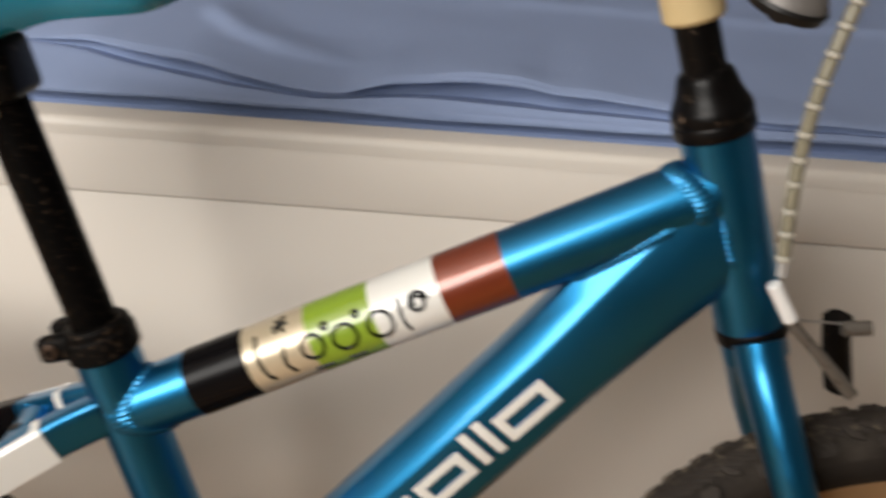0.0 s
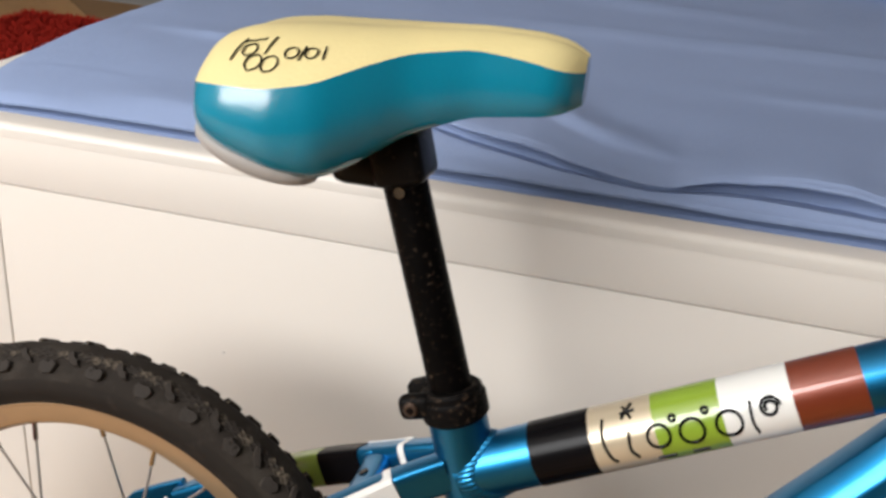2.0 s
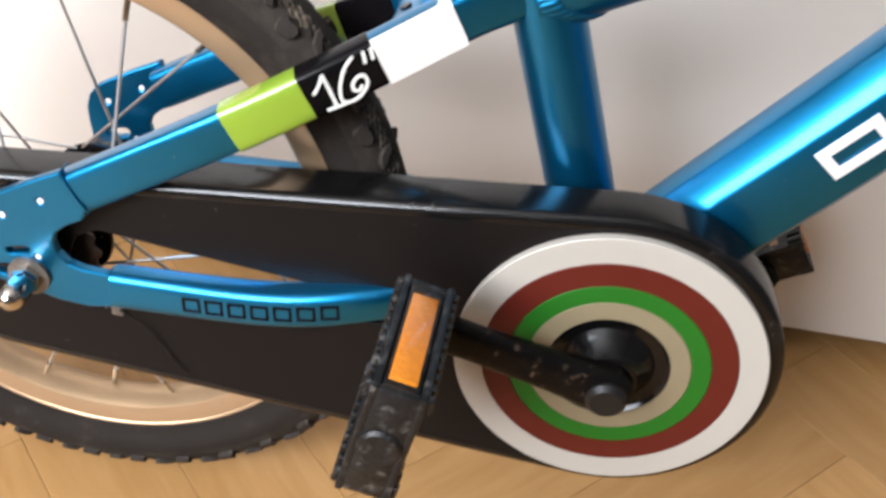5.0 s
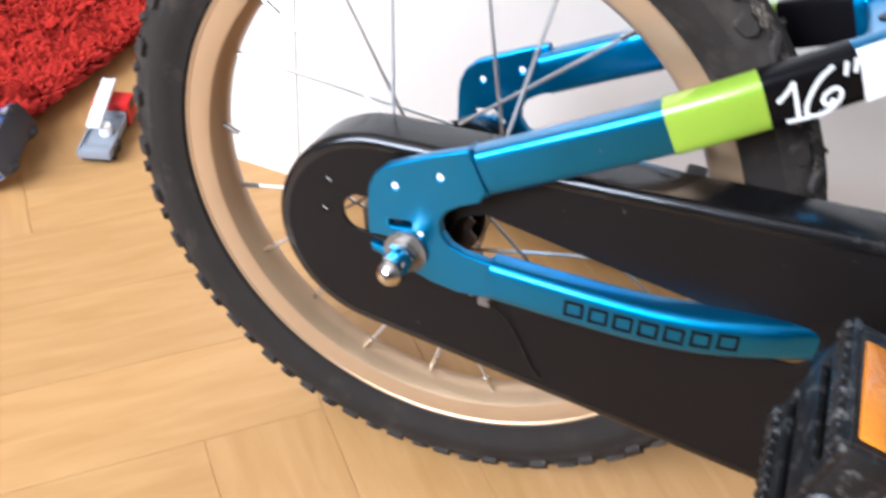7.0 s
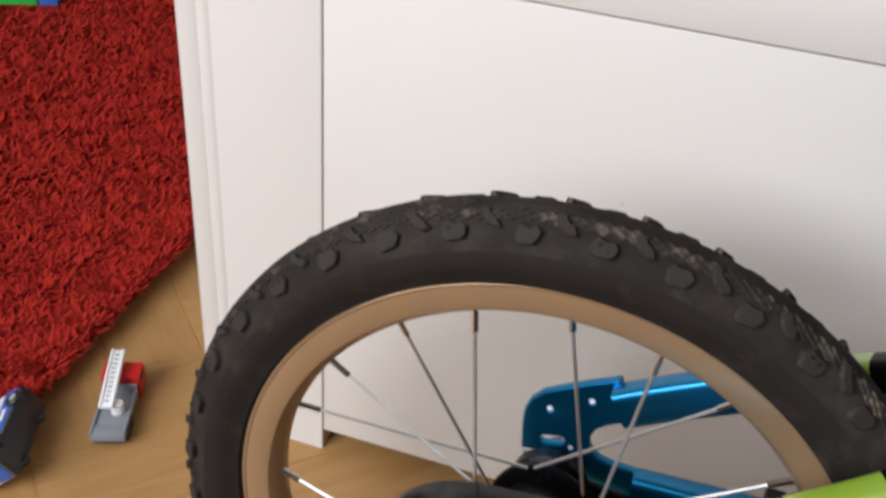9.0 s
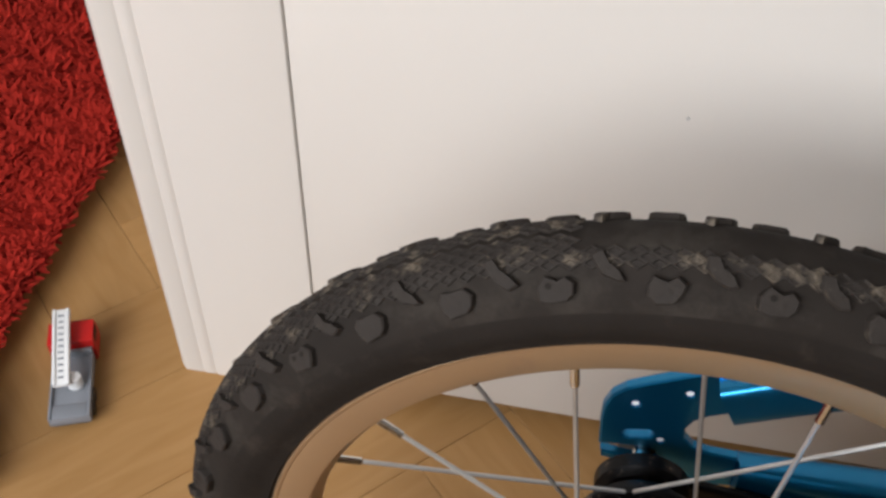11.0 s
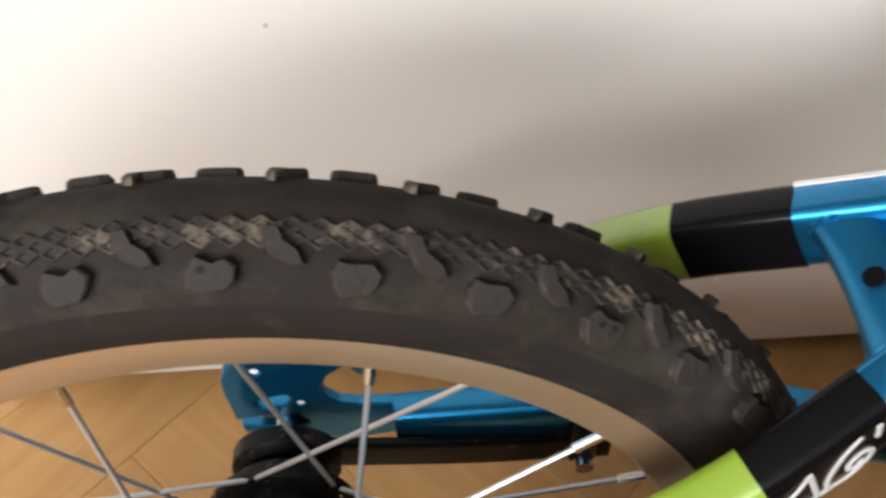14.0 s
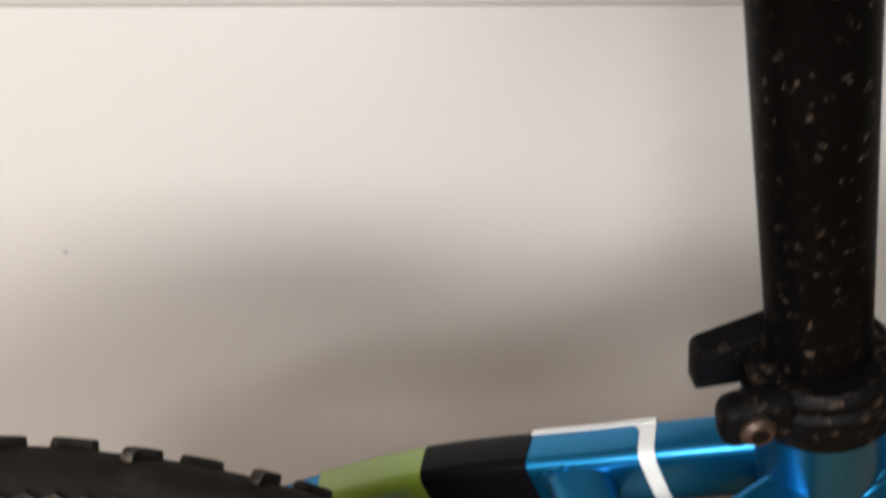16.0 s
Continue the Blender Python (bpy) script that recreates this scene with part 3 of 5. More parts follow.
def wheel(x, phase):
    at = pose(x - 0.0005, WHEEL_Y + 0.0004, WHEEL_R + 0.0008)
    tyre = build_tyre(x)
    rng = random.Random(11)
    for mir, loop, h, off, pit_discs in ((mir, *kind) for mir in (False, True) for kind in ((PADDLE, 0.0033, 0.0, ((-0.0020, 49.5), (0.0022, 49.5))), (HOOK, 0.0032, -5.0, ()))):
        worn_knobs = []
        for v in range(5):
            uneven = [(x + rng.uniform(-0.0006, 0.0006), p + rng.uniform(-1.6, 1.6)) for x, p in loop]
            worn_knobs.append(knob_mesh("tread_knob", uneven, h - 0.0005 * mir + rng.uniform(-0.0006, 0.0003), mir, pit_discs[:(2, 0, 2, 1, 0)[v]]))
        for k in range(36):
            kn = new("tread_knob", worn_knobs[rng.randrange(5)])
            kn.parent = tyre
            kn.matrix_basis = pose(0, 0, 0, 0, phase + off + 10 * k, 0)
    # the fine lattice between the shoulder knobs
    pts, faces = [], []
    for side in (1, -1):
        for row, phi in enumerate((4.0, 9.6, 15.2, 20.8, 26.4, 32.0)):
            for k in range(180):
                a = (k + 0.5 * (row % 2)) * 2.0
                worn = (a + 14) % 360 < 150
                if worn and (side < 0 or row < 3) or row == 0 and side < 0:
                    continue
                c, s = math.cos(radians(a)), math.sin(radians(a))
                n0 = len(pts)
                top = 0.0009 if row else 0.0006
                for size, hh in ((1.04, -0.0004), (0.98, top), (0.72, top), (0.6, 0.00005)):
                    for dx, dp in ((-0.00345, 0), (0, -5.6), (0.00345, 0), (0, 5.6)):
                        q = on_tyre(dx * size, phi + dp * size, hh)
                        pts.append((q.x * c + q.z * s, q.y * side, -q.x * s + q.z * c))
                for lay in (0, 4, 8):
                    for i in range(4):
                        j = (i + 1) % 4
                        faces.append((n0 + lay + i, n0 + lay + j, n0 + lay + 4 + j, n0 + lay + 4 + i))
                faces.append((n0 + 12, n0 + 13, n0 + 14, n0 + 15))
    me = bpy.data.meshes.new("fine_tread")
    me.from_pydata(pts, [], faces)
    me.materials.append(KNOB)
    fine = tagged(new("fine_tread", me), kind="stuff")
    fine.parent = tyre
    # rim, a box of thin metal open to the tyre
    rim_half = [(0.1415, 0.0), (0.1425, 0.0060), (0.1464, 0.0120), (0.1474, 0.0125), (0.1590, 0.0129), (0.1597, 0.0135), (0.1606, 0.0137), (0.1614, 0.0132), (0.1616, 0.0118), (0.1606, 0.0090), (0.1545, 0.0080), (0.1512, 0.0)]
    rim_prof = rim_half + [(r, -y) for r, y in rim_half[-2:0:-1]]
    rim = part("rim", lathe(rim_prof, 128, closed=True), RIM, bike, "tan anodised rim", 25)
    rim.matrix_basis = at
    # spokes: ten from each flange, crossing
    for k in range(20):
        a = radians(90 + 18 * k)
        side = 1 if k % 2 == 0 else -1
        lean = radians(66 if ((k - 1) // 2) % 2 == 0 else -66)
        h = Vector((0.0245 * math.cos(a + lean), side * 0.024, 0.0245 * math.sin(a + lean)))
        e = Vector((0.1432 * math.cos(a), side * 0.003, 0.1432 * math.sin(a)))
        d = (e - h).normalized()
        bend = Vector((0, side * 0.004, 0))
        sp = sweep([h + bend, h + bend * 0.3 + d * 0.001, h + d * 0.004, e - d * 0.004], oval(0.00098, 0.00098, 8), up=(0, 1, 0.01))
        part("spoke", sp, STEEL, rim)
        part("nipple", rod(e - d * 0.013, e + d * 0.002, 0.0017, 8), CHROME, rim)
    hub_prof = [(0.004, -0.034), (0.012, -0.033), (0.0165, -0.030), (0.0175, -0.0275), (0.0285, -0.0265), (0.0290, -0.0240), (0.0280, -0.0220), (0.0205, -0.0205), (0.0195, -0.010), (0.0195, 0.010), (0.0205, 0.0205), (0.0280, 0.0220), (0.0290, 0.0240), (0.0285, 0.0265), (0.0215, 0.0275), (0.0205, 0.034), (0.012, 0.037), (0.004, 0.038)]
    hub = part("hub", lathe(hub_prof, 48), BLACK_SATIN, bike, "black hub")
    hub.matrix_basis = at
    axle = part("axle", rod((0, -0.084, 0), (0, 0.084, 0), 0.0047, 16), CHROME, bike, "threaded steel axle")
    axle.matrix_basis = at
    for k in range(20):
        a = radians(90 + 18 * k + (66 if ((k - 1) // 2) % 2 == 0 else -66))
        side = 1 if k % 2 == 0 else -1
        part("spoke_head", rod((0.0245 * math.cos(a), side * 0.0215, 0.0245 * math.sin(a)), (0.0245 * math.cos(a), side * 0.028, 0.0245 * math.sin(a)), 0.0017, 8), CHROME, hub)
    return tyre


wheel(0.0, 3.6)
wheel(FRONT_X, 0.0)


def nut(y0, y1, side):
    """A washer, a hexagonal nut and a domed cap on the rear axle."""
    hexa = [(0.0078 * math.cos(radians(60 * i + 20)), 0.0078 * math.sin(radians(60 * i + 20))) for i in range(6)]
    m = pose(0, (y0 + y1) / 2, WHEEL_R)
    body = part("axle_nut", plate(hexa, [], abs(y1 - y0), m, 0.0012), CHROME, bike, "scuffed chrome axle nut")
    part("washer", rod((0, y0 - 0.001 * side, WHEEL_R), (0, y0 + 0.002 * side, WHEEL_R), 0.0115, 24), ARM_GREY, body)
    part("cap", lathe([(0.0070, y1), (0.0070, y1 + side * 0.006), (0.0074, y1 + side * 0.0065), (0.0074, y1 + side * 0.010), (0.0066, y1 + side * 0.0135), (0.0048, y1 + side * 0.0163), (0.0025, y1 + side * 0.0178), (0.0003, y1 + side * 0.0182)], 20, (0, 0, WHEEL_R)), CHROME, body, "rounded chrome cap")


nut(-0.0675, -0.0765, -1)
nut(0.0675, 0.0765, 1)

# ---- frame tubes ----
SEAT_LOW, SEAT_TOP = Vector((0.3035, 0, 0.186)), Vector((0.2405, 0, 0.392))
SEAT_U = (SEAT_TOP - SEAT_LOW).normalized()
part("seat_tube", rod(SEAT_LOW, SEAT_TOP + SEAT_U * 0.010, 0.0178, 40), BLUE, bike)
TT0, TT1 = Vector((0.246, 0, 0.3632)), Vector((0.5535, 0, 0.5142))
TT_U = (TT1 - TT0).normalized()
TT_N = Vector((-TT_U.z, 0, TT_U.x))
TT_R = 0.0188
part("top_tube", rod(TT0, TT1, TT_R, 40), BLUE, bike)
HEAD_A, HEAD_B = Vector((0.5500, 0, 0.5435)), Vector((0.5840, 0, 0.4415))
HEAD_U = (HEAD_A - HEAD_B).normalized()
part("head_tube", rod(HEAD_B, HEAD_A, 0.0185, 32, bevel=0.001), BLUE, bike)
DT_U = Vector((0.651, 0, 0.759)).normalized()
DT_N = Vector((DT_U.z, 0, -DT_U.x))
DT_O = Vector((0.336, 0, 0.272))


def dt(s, n, y):
    """A point of the down tube: s along it, n below its upper face."""
    return DT_O + DT_U * s + DT_N * n + Vector((0, y, 0))


def dt_section(w, top, low, edge):
    pts = []
    for a, b in ((0.0075, top), (0.0092, top + 0.0006), (w - 0.0011, edge), (w, edge + 0.0023), (w * 0.98, low - 0.014), (w * 0.86, low - 0.005), (w * 0.6, low)):
        pts.append((a, b))
    return [(-a, b) for a, b in pts] + [(a, b) for a, b in reversed(pts)]


rings = []
for s, w, top, low, edge in ((-0.085, 0.020, -0.004, 0.047, 0.0080), (-0.04, 0.0215, -0.006, 0.048, 0.0062), (0.05, 0.0225, -0.006, 0.048, 0.0062), (0.12, 0.0225, -0.0065, 0.047, 0.0058), (0.20, 0.021, -0.0078, 0.046, 0.0047), (0.26, 0.019, -0.0102, 0.048, 0.0020), (0.318, 0.0172, -0.0115, 0.052, 0.0005)):
    rings.append([dt(s, n, y) for y, n in dt_section(w, top, low, edge)])
part("down_tube", loft(rings), BLUE, bike, sharp=30)
part("bottom_bracket_shell", rod((0.306, -0.034, 0.190), (0.306, 0.034, 0.190), 0.0205, 32, bevel=0.001), BLUE, bike)


def weld(centre, axis, r, wobble, n=40, tilt=(0, 0, 1), fat=0.0022):
    """A rippled weld bead round a joint."""
    axis = Vector(axis).normalized()
    side = axis.cross(Vector((0, 1, 0))).normalized()
    y = Vector((0, 1, 0))
    rings = []
    for k in range(n * 4 + 1):
        a = 2 * math.pi * k / (n * 4)
        p = Vector(centre) + side * (r * math.cos(a)) + y * (r * math.sin(a)) + axis * (wobble * (math.sin(a) ** 2))
        f = fat * (0.72 + 0.28 * abs(math.sin(math.pi * k / 4)))
        o = (side * math.cos(a) + y * math.sin(a))
        rings.append([p + o * (f * 0.6 * math.cos(q)) + axis * (f * 2.2 * math.sin(q)) for q in [2 * math.pi * i / 10 for i in range(10)]])
    return loft(rings, True, False)


def bead_line(path, r, out=(0, -1, 0)):
    """A rippled weld bead along a line, tapering into the metal at both ends."""
    path = [Vector(p) for p in path]
    run = [0.0]
    for a, b in zip(path, path[1:]):
        run.append(run[-1] + (b - a).length)
    count = int(run[-1] / 0.0008)
    line = [Vector([float(np.interp(run[-1] * k / count, run, [p[i] for p in path])) for i in range(3)]) for k in range(count + 1)]
    out = Vector(out).normalized()
    rings = []
    for k, p in enumerate(line):
        d = (line[min(k + 1, count)] - line[max(k - 1, 0)]).normalized()
        side = d.cross(out).normalized()
        up = side.cross(d)
        f = r * (0.66 + 0.34 * abs(math.sin(math.pi * k / 4))) * min(1.0, 0.25 + min(k, count - k) / 7)
        lag = d * (0.0007 * math.sin(math.pi * k / 2))
        rings.append([p + lag * math.cos(q) + side * (f * 1.5 * math.cos(q)) + up * (f * math.sin(q)) for q in [2 * math.pi * i / 10 for i in range(10)]])
    return loft(rings)


def dt_width(s, n):
    """Half the down tube's width at s along it and n below its upper face."""
    w, top, edge = [float(np.interp(s, [0.12, 0.20, 0.26, 0.318], v)) for v in ([0.0225, 0.021, 0.019, 0.0172], [-0.0065, -0.0078, -0.0102, -0.0115], [0.0058, 0.0047, 0.0020, 0.0005])]
    return float(np.interp(n, [top, top + 0.0006, edge, edge + 0.0023], [0.0075, 0.0092, w - 0.0011, w]))


def off_axis(p, origin, axis):
    v = p - origin
    return (v - axis * v.dot(axis)).length


def meeting(origin, axis, radius, fixed, lo, hi, along_s):
    """Where the down tube's near skin meets a round tube: one of s and n is fixed, the other is halved down to the meeting."""
    skin = lambda v: dt(v, fixed, dt_width(v, fixed)) if along_s else dt(fixed, v, dt_width(fixed, v))
    f = lambda v: off_axis(skin(v), origin, axis) - radius
    if f(lo) * f(hi) > 0:
        return None
    for _ in range(40):
        mid = (lo + hi) / 2
        lo, hi = (mid, hi) if f(lo) * f(mid) > 0 else (lo, mid)
    return skin((lo + hi) / 2)


part("weld_bead", weld(TT0 + TT_U * 0.0228, TT_U, TT_R, -0.0165, fat=0.0027), BLUE, bike)
part("weld_bead", weld(TT1 - TT_U * 0.0165, TT_U, TT_R, 0.008, fat=0.0027), BLUE, bike)
tt_joint = [p for p in (meeting(TT0, TT_U, TT_R, q, float(np.interp(q, [0.12, 0.20, 0.26, 0.318], [-0.0065, -0.0078, -0.0102, -0.0115])), 0.030, False) for q in np.linspace(0.17, 0.300, 60)) if p]
head_joint = [p for p in (meeting(HEAD_A, HEAD_U, 0.0185, q, 0.24, 0.32, True) for q in np.linspace(0.012, 0.043, 14)) if p]
for side in (-1, 1):
    for joint, fat in ((tt_joint, 0.0021), (head_joint, 0.0017)):
        if len(joint) > 3:
            part("weld_bead", bead_line([(p.x, p.y * side, p.z) for p in joint], fat, (0, side, 0.3)), BLUE, bike)


def tt_band(s0, s1, mat, label, extra=0.0005):
    return part("decal_band", loft([[TT0 + TT_U * s + (TT_N * math.cos(a) + Vector((0, math.sin(a), 0))) * (TT_R + extra) for a in [2 * math.pi * i / 40 for i in range(40)]] for s in np.linspace(s0, s1, 4)]), mat, bike, label)


S = lambda x_top: (x_top + 0.0093 - TT0.x) / TT_U.x
tt_band(S(0.2797), S(0.3126), BLACK_DECAL, "black band")
tt_band(S(0.3126), S(0.3457), CREAM, "champagne band")
tt_band(S(0.3457), S(0.3791), GREEN, "lime green band")
tt_band(S(0.3791), S(0.4127), WHITE, "white band")
tt_band(S(0.4127), S(0.4454), BROWN, "copper brown band")


def tt_point(s, deg, h=0.0009):
    a = radians(deg)
    return TT0 + TT_U * s + (TT_N * math.cos(a) - Vector((0, math.sin(a), 0))) * (TT_R + h)


def tt_stroke(pts, width=0.0010):
    """A thin black line printed on the top tube; points are (s along the tube, degrees from the crest to the near side)."""
    c = smooth_path([(s, d / 1000, 0) for s, d in pts], 6)
    return sweep([tt_point(p.x, p.y * 1000) for p in c], oval(width, 0.0004, 8, 3), up=(0.4, -0.7, 0.6))


def tt_ring(s, deg, r, turns=1.0, shrink=1.0, n=14):
    k = 180 / math.pi / TT_R
    return tt_stroke([(s + r * (1 + (shrink - 1) * i / n) * math.cos(2 * math.pi * turns * i / n), deg - r * (1 + (shrink - 1) * i / n) * k * math.sin(2 * math.pi * turns * i / n)) for i in range(n + 1)])


# a row of plain black bars, rings and a curl
for bar_pts in ([(0.0938, 33), (0.0920, 66), (0.0938, 98), (0.0966, 110)], [(0.1073, 62), (0.1060, 91), (0.1090, 110)], [(0.1742, 56), (0.1733, 89), (0.1748, 112)], [(0.1185, 121), (0.1285, 122)], [(0.1375, 123), (0.1470, 124)],
                [(0.1040, 30), (0.1123, 27)], [(0.1060, 16), (0.1100, 42)], [(0.1110, 12), (0.1045, 40)]):
    part("ornament_line", tt_stroke(bar_pts, 0.0010), BLACK_DECAL, bike, "thin black ornamental line")
for s, deg, r, turns, shrink in ((0.1228, 80, 0.0062, 1, 1), (0.1411, 83, 0.0066, 1, 1), (0.1612, 84, 0.0068, 1, 1), (0.1836, 72, 0.0056, 1.6, 0.4), (0.1322, 56, 0.0016, 1, 1), (0.1502, 55, 0.0016, 1, 1)):
    part("ornament_ring", tt_ring(s, deg, r, turns, shrink), BLACK_DECAL, bike, "thin black ornamental ring")

# plain white blocks printed on the near face of the down tube
DT_Y = -0.0231


def dt_block(s0, s1, n0, n1, hole=None):
    m = Matrix(((DT_U.x, 0, -DT_N.x, DT_O.x), (0, 1, 0, DT_Y), (DT_U.z, 0, -DT_N.z, DT_O.z), (0, 0, 0, 1)))
    rect = lambda a, b, c, d: [(a, -d), (b, -d), (b, -c), (a, -c)]
    return part("printed_block", plate(rect(s0, s1, n0, n1), [rect(*hole)] if hole else [], 0.0010, m, 0.0002), WHITE, bike, "plain white printed block")


dt_block(0.060, 0.094, 0.0135, 0.031, (0.0655, 0.0885, 0.0185, 0.026))
dt_block(0.099, 0.1335, 0.0135, 0.031, (0.1045, 0.1280, 0.0185, 0.026))
dt_block(0.139, 0.1445, 0.008, 0.031)
dt_block(0.1495, 0.155, 0.008, 0.031)
dt_block(0.160, 0.196, 0.0135, 0.031, (0.1655, 0.1905, 0.0185, 0.026))

# ---- rear stays: both sides alike ----
STAY = [(0.028, 0.0590, 0.2520), (0.060, 0.0575, 0.2700), (0.100, 0.0540, 0.2922), (0.128, 0.0488, 0.3077), (0.150, 0.0424, 0.3198), (0.172, 0.0340, 0.3315), (0.195, 0.0243, 0.3440), (0.215, 0.0165, 0.3550), (0.238, 0.0090, 0.3655)]
CHAIN = [(0.040, 0.0615, 0.1965), (0.080, 0.0615, 0.1975), (0.120, 0.0610, 0.1990), (0.150, 0.0590, 0.2020), (0.178, 0.0530, 0.2060), (0.205, 0.0430, 0.2070), (0.240, 0.0340, 0.2030), (0.300, 0.0270, 0.1930)]


def along(path, x0, x1, n=14):
    """The points of a path (x, y, z) between two values of x."""
    fine = smooth_path(path, 12)
    out = []
    for k in range(n + 1):
        x = x0 + (x1 - x0) * k / n
        for a, b in zip(fine, fine[1:]):
            if a.x <= x <= b.x or (b is fine[-1] and x >= b.x):
                t = min(1.0, (x - a.x) / max(b.x - a.x, 1e-9))
                out.append(a.lerp(b, t))
                break
    return out


DROP_OUT = [(-0.0215, 0.2035), (-0.0232, 0.222), (-0.0232, 0.231), (-0.0205, 0.2395), (-0.0145, 0.2465), (-0.006, 0.2515), (0.010, 0.2600), (0.026, 0.2675), (0.0375, 0.2470), (0.0345, 0.2400), (0.0250, 0.2350), (0.0190, 0.2300), (0.0163, 0.2235), (0.0175, 0.2165), (0.0225, 0.2110), (0.0300, 0.2085), (0.0440, 0.2075), (0.0460, 0.1860), (0.0300, 0.1835), (0.0140, 0.1850), (0.0040, 0.1880), (-0.0040, 0.1910), (-0.0190, 0.1935), (-0.0200, 0.1985), (-0.0060, 0.1965), (0.0050, 0.1950), (0.0085, 0.1990), (0.0050, 0.2040), (-0.0060, 0.2055)]


def slot(cx, cz, half, r, tilt):
    pts = [(half + r * math.cos(t), r * math.sin(t)) for t in [radians(-90 + 30 * i) for i in range(7)]] + [(-half + r * math.cos(t), r * math.sin(t)) for t in [radians(90 + 30 * i) for i in range(7)]]
    c, s = math.cos(radians(tilt)), math.sin(radians(tilt))
    return [(cx + x * c - z * s, cz + x * s + z * c) for x, z in pts]


for side in (-1, 1):
    stay_sec = oval(0.0078, 0.0117, 24, 5.0)
    stay_path = [Vector((p.x, p.y * side, p.z)) for p in along(STAY, 0.022, 0.238, 30)]
    stay = part("seat_stay", sweep(stay_path, stay_sec), BLUE, bike, sharp=30)
    band = lambda a, b, k, mat, label: part("decal_band", sweep([Vector((p.x, p.y * side, p.z)) for p in along(STAY, a, b, 10)], oval(0.0078 + k, 0.0117 + k, 24, 5.0)), mat, stay, label, 30)
    band(0.1105, 0.1450, 0.0005, GREEN, "lime green band")
    band(0.1450, 0.1765, 0.0005, BLACK_DECAL, "black band")
    # white decal on the outer face, with a thin border that runs over the top
    white = [Vector((p.x, p.y * side, p.z)) for p in along(STAY, 0.1765, 0.2105, 20)]
    low = [(-side * 0.0087, -0.0110), (-side * 0.0088, -0.004), (-side * 0.0088, 0.004), (-side * 0.0086, 0.0100), (-side * 0.0072, 0.0120), (-side * 0.0050, 0.0124), (-side * 0.0050, 0.0118), (-side * 0.0070, 0.0100), (-side * 0.0070, -0.0105)]
    part("decal_panel", sweep(white, low), WHITE, stay, "white decal on the outer face", 30)
    part("decal_band", sweep([Vector((p.x, p.y * side, p.z)) for p in along(STAY, 0.2066, 0.2106, 3)], oval(0.0082, 0.0121, 24, 5.0)), WHITE, stay, "thin white line", 30)
    # the decal's inner corners are rounded
    for x, turn in ((0.2066, -1),):
        a, b = [Vector((p.x, p.y * side, p.z)) for p in along(STAY, x - 0.001, x + 0.001, 1)]
        fwd = (b - a).normalized()
        across = fwd.cross(Vector((0, 0, 1))).normalized()
        up = across.cross(fwd)
        corner = (a + b) / 2 - across * (side * 0.0052) + up * 0.0120
        arc = [(0.004 * (1 - math.sin(radians(q))), 0.004 * (1 - math.cos(radians(q)))) for q in range(0, 91, 15)]
        loops = [[corner + fwd * (turn * f) + across * (side * g) + up * h for f, g in [(-0.0004, -0.0006)] + arc] for h in (-0.0002, 0.0003)]
        part("decal_corner", loft(loops), WHITE, stay, "white decal corner", 30)
    chain_path = [Vector((p.x, p.y * side, p.z)) for p in along(CHAIN, 0.036, 0.300, 30)]
    part("chain_stay", sweep(chain_path, lambda t: oval(0.0080 + 0.002 * min(t * 2, 1), 0.0112 - 0.001 * t, 24, 4.0)), BLUE, bike, sharp=30)
    m = pose(0, side * 0.0645, 0)
    drop = part("dropout_plate", plate(DROP_OUT, [slot(-0.0045, 0.2150, 0.0045, 0.0019 if side < 0 else 0.0028, 12), circle_pts(-0.009, 0.2363, 0.0017, 12), circle_pts(0.0136, 0.2484, 0.0017, 12), circle_pts(0.0065, 0.2125, 0.0015, 12)], 0.0058, m, 0.0012), BLUE, bike, "blue dropout plate with a slot and small holes", 10)
    # White plugs fill the small holes, standing in for light that comes through.
    for cx, cz, r in ((-0.009, 0.2363, 0.0016), (0.0136, 0.2484, 0.0016), (0.0065, 0.2125, 0.0014)):
        part("lit_hole_plug", rod((cx, side * 0.0625, cz), (cx, side * 0.0672, cz), r * 1.1, 12), TOY_WHITE, drop, "white plug for a hole lit from behind")
    part("weld_bead", sweep([Vector((0.0385, side * 0.0672, 0.2452)), Vector((0.034, side * 0.0674, 0.2520)), Vector((0.0295, side * 0.0674, 0.2600)), Vector((0.0265, side * 0.0668, 0.2668)), Vector((0.027, side * 0.0590, 0.2680))], oval(0.0005, 0.0005, 8), up=(0, -1, 0.1)), BLUE, bike)
    part("weld_bead", sweep([Vector((0.0455, side * 0.0672, 0.1870)), Vector((0.0450, side * 0.0686, 0.1940)), Vector((0.0445, side * 0.0686, 0.2010)), Vector((0.0440, side * 0.0672, 0.2070)), Vector((0.0440, side * 0.0600, 0.2080))], oval(0.0005, 0.0005, 8), up=(0, -1, 0.1)), BLUE, bike)
    part("weld_bead", bead_line([(0.2325, side * 0.0150, 0.3750), (0.2385, side * 0.0158, 0.3530)], 0.0016), BLUE, bike)

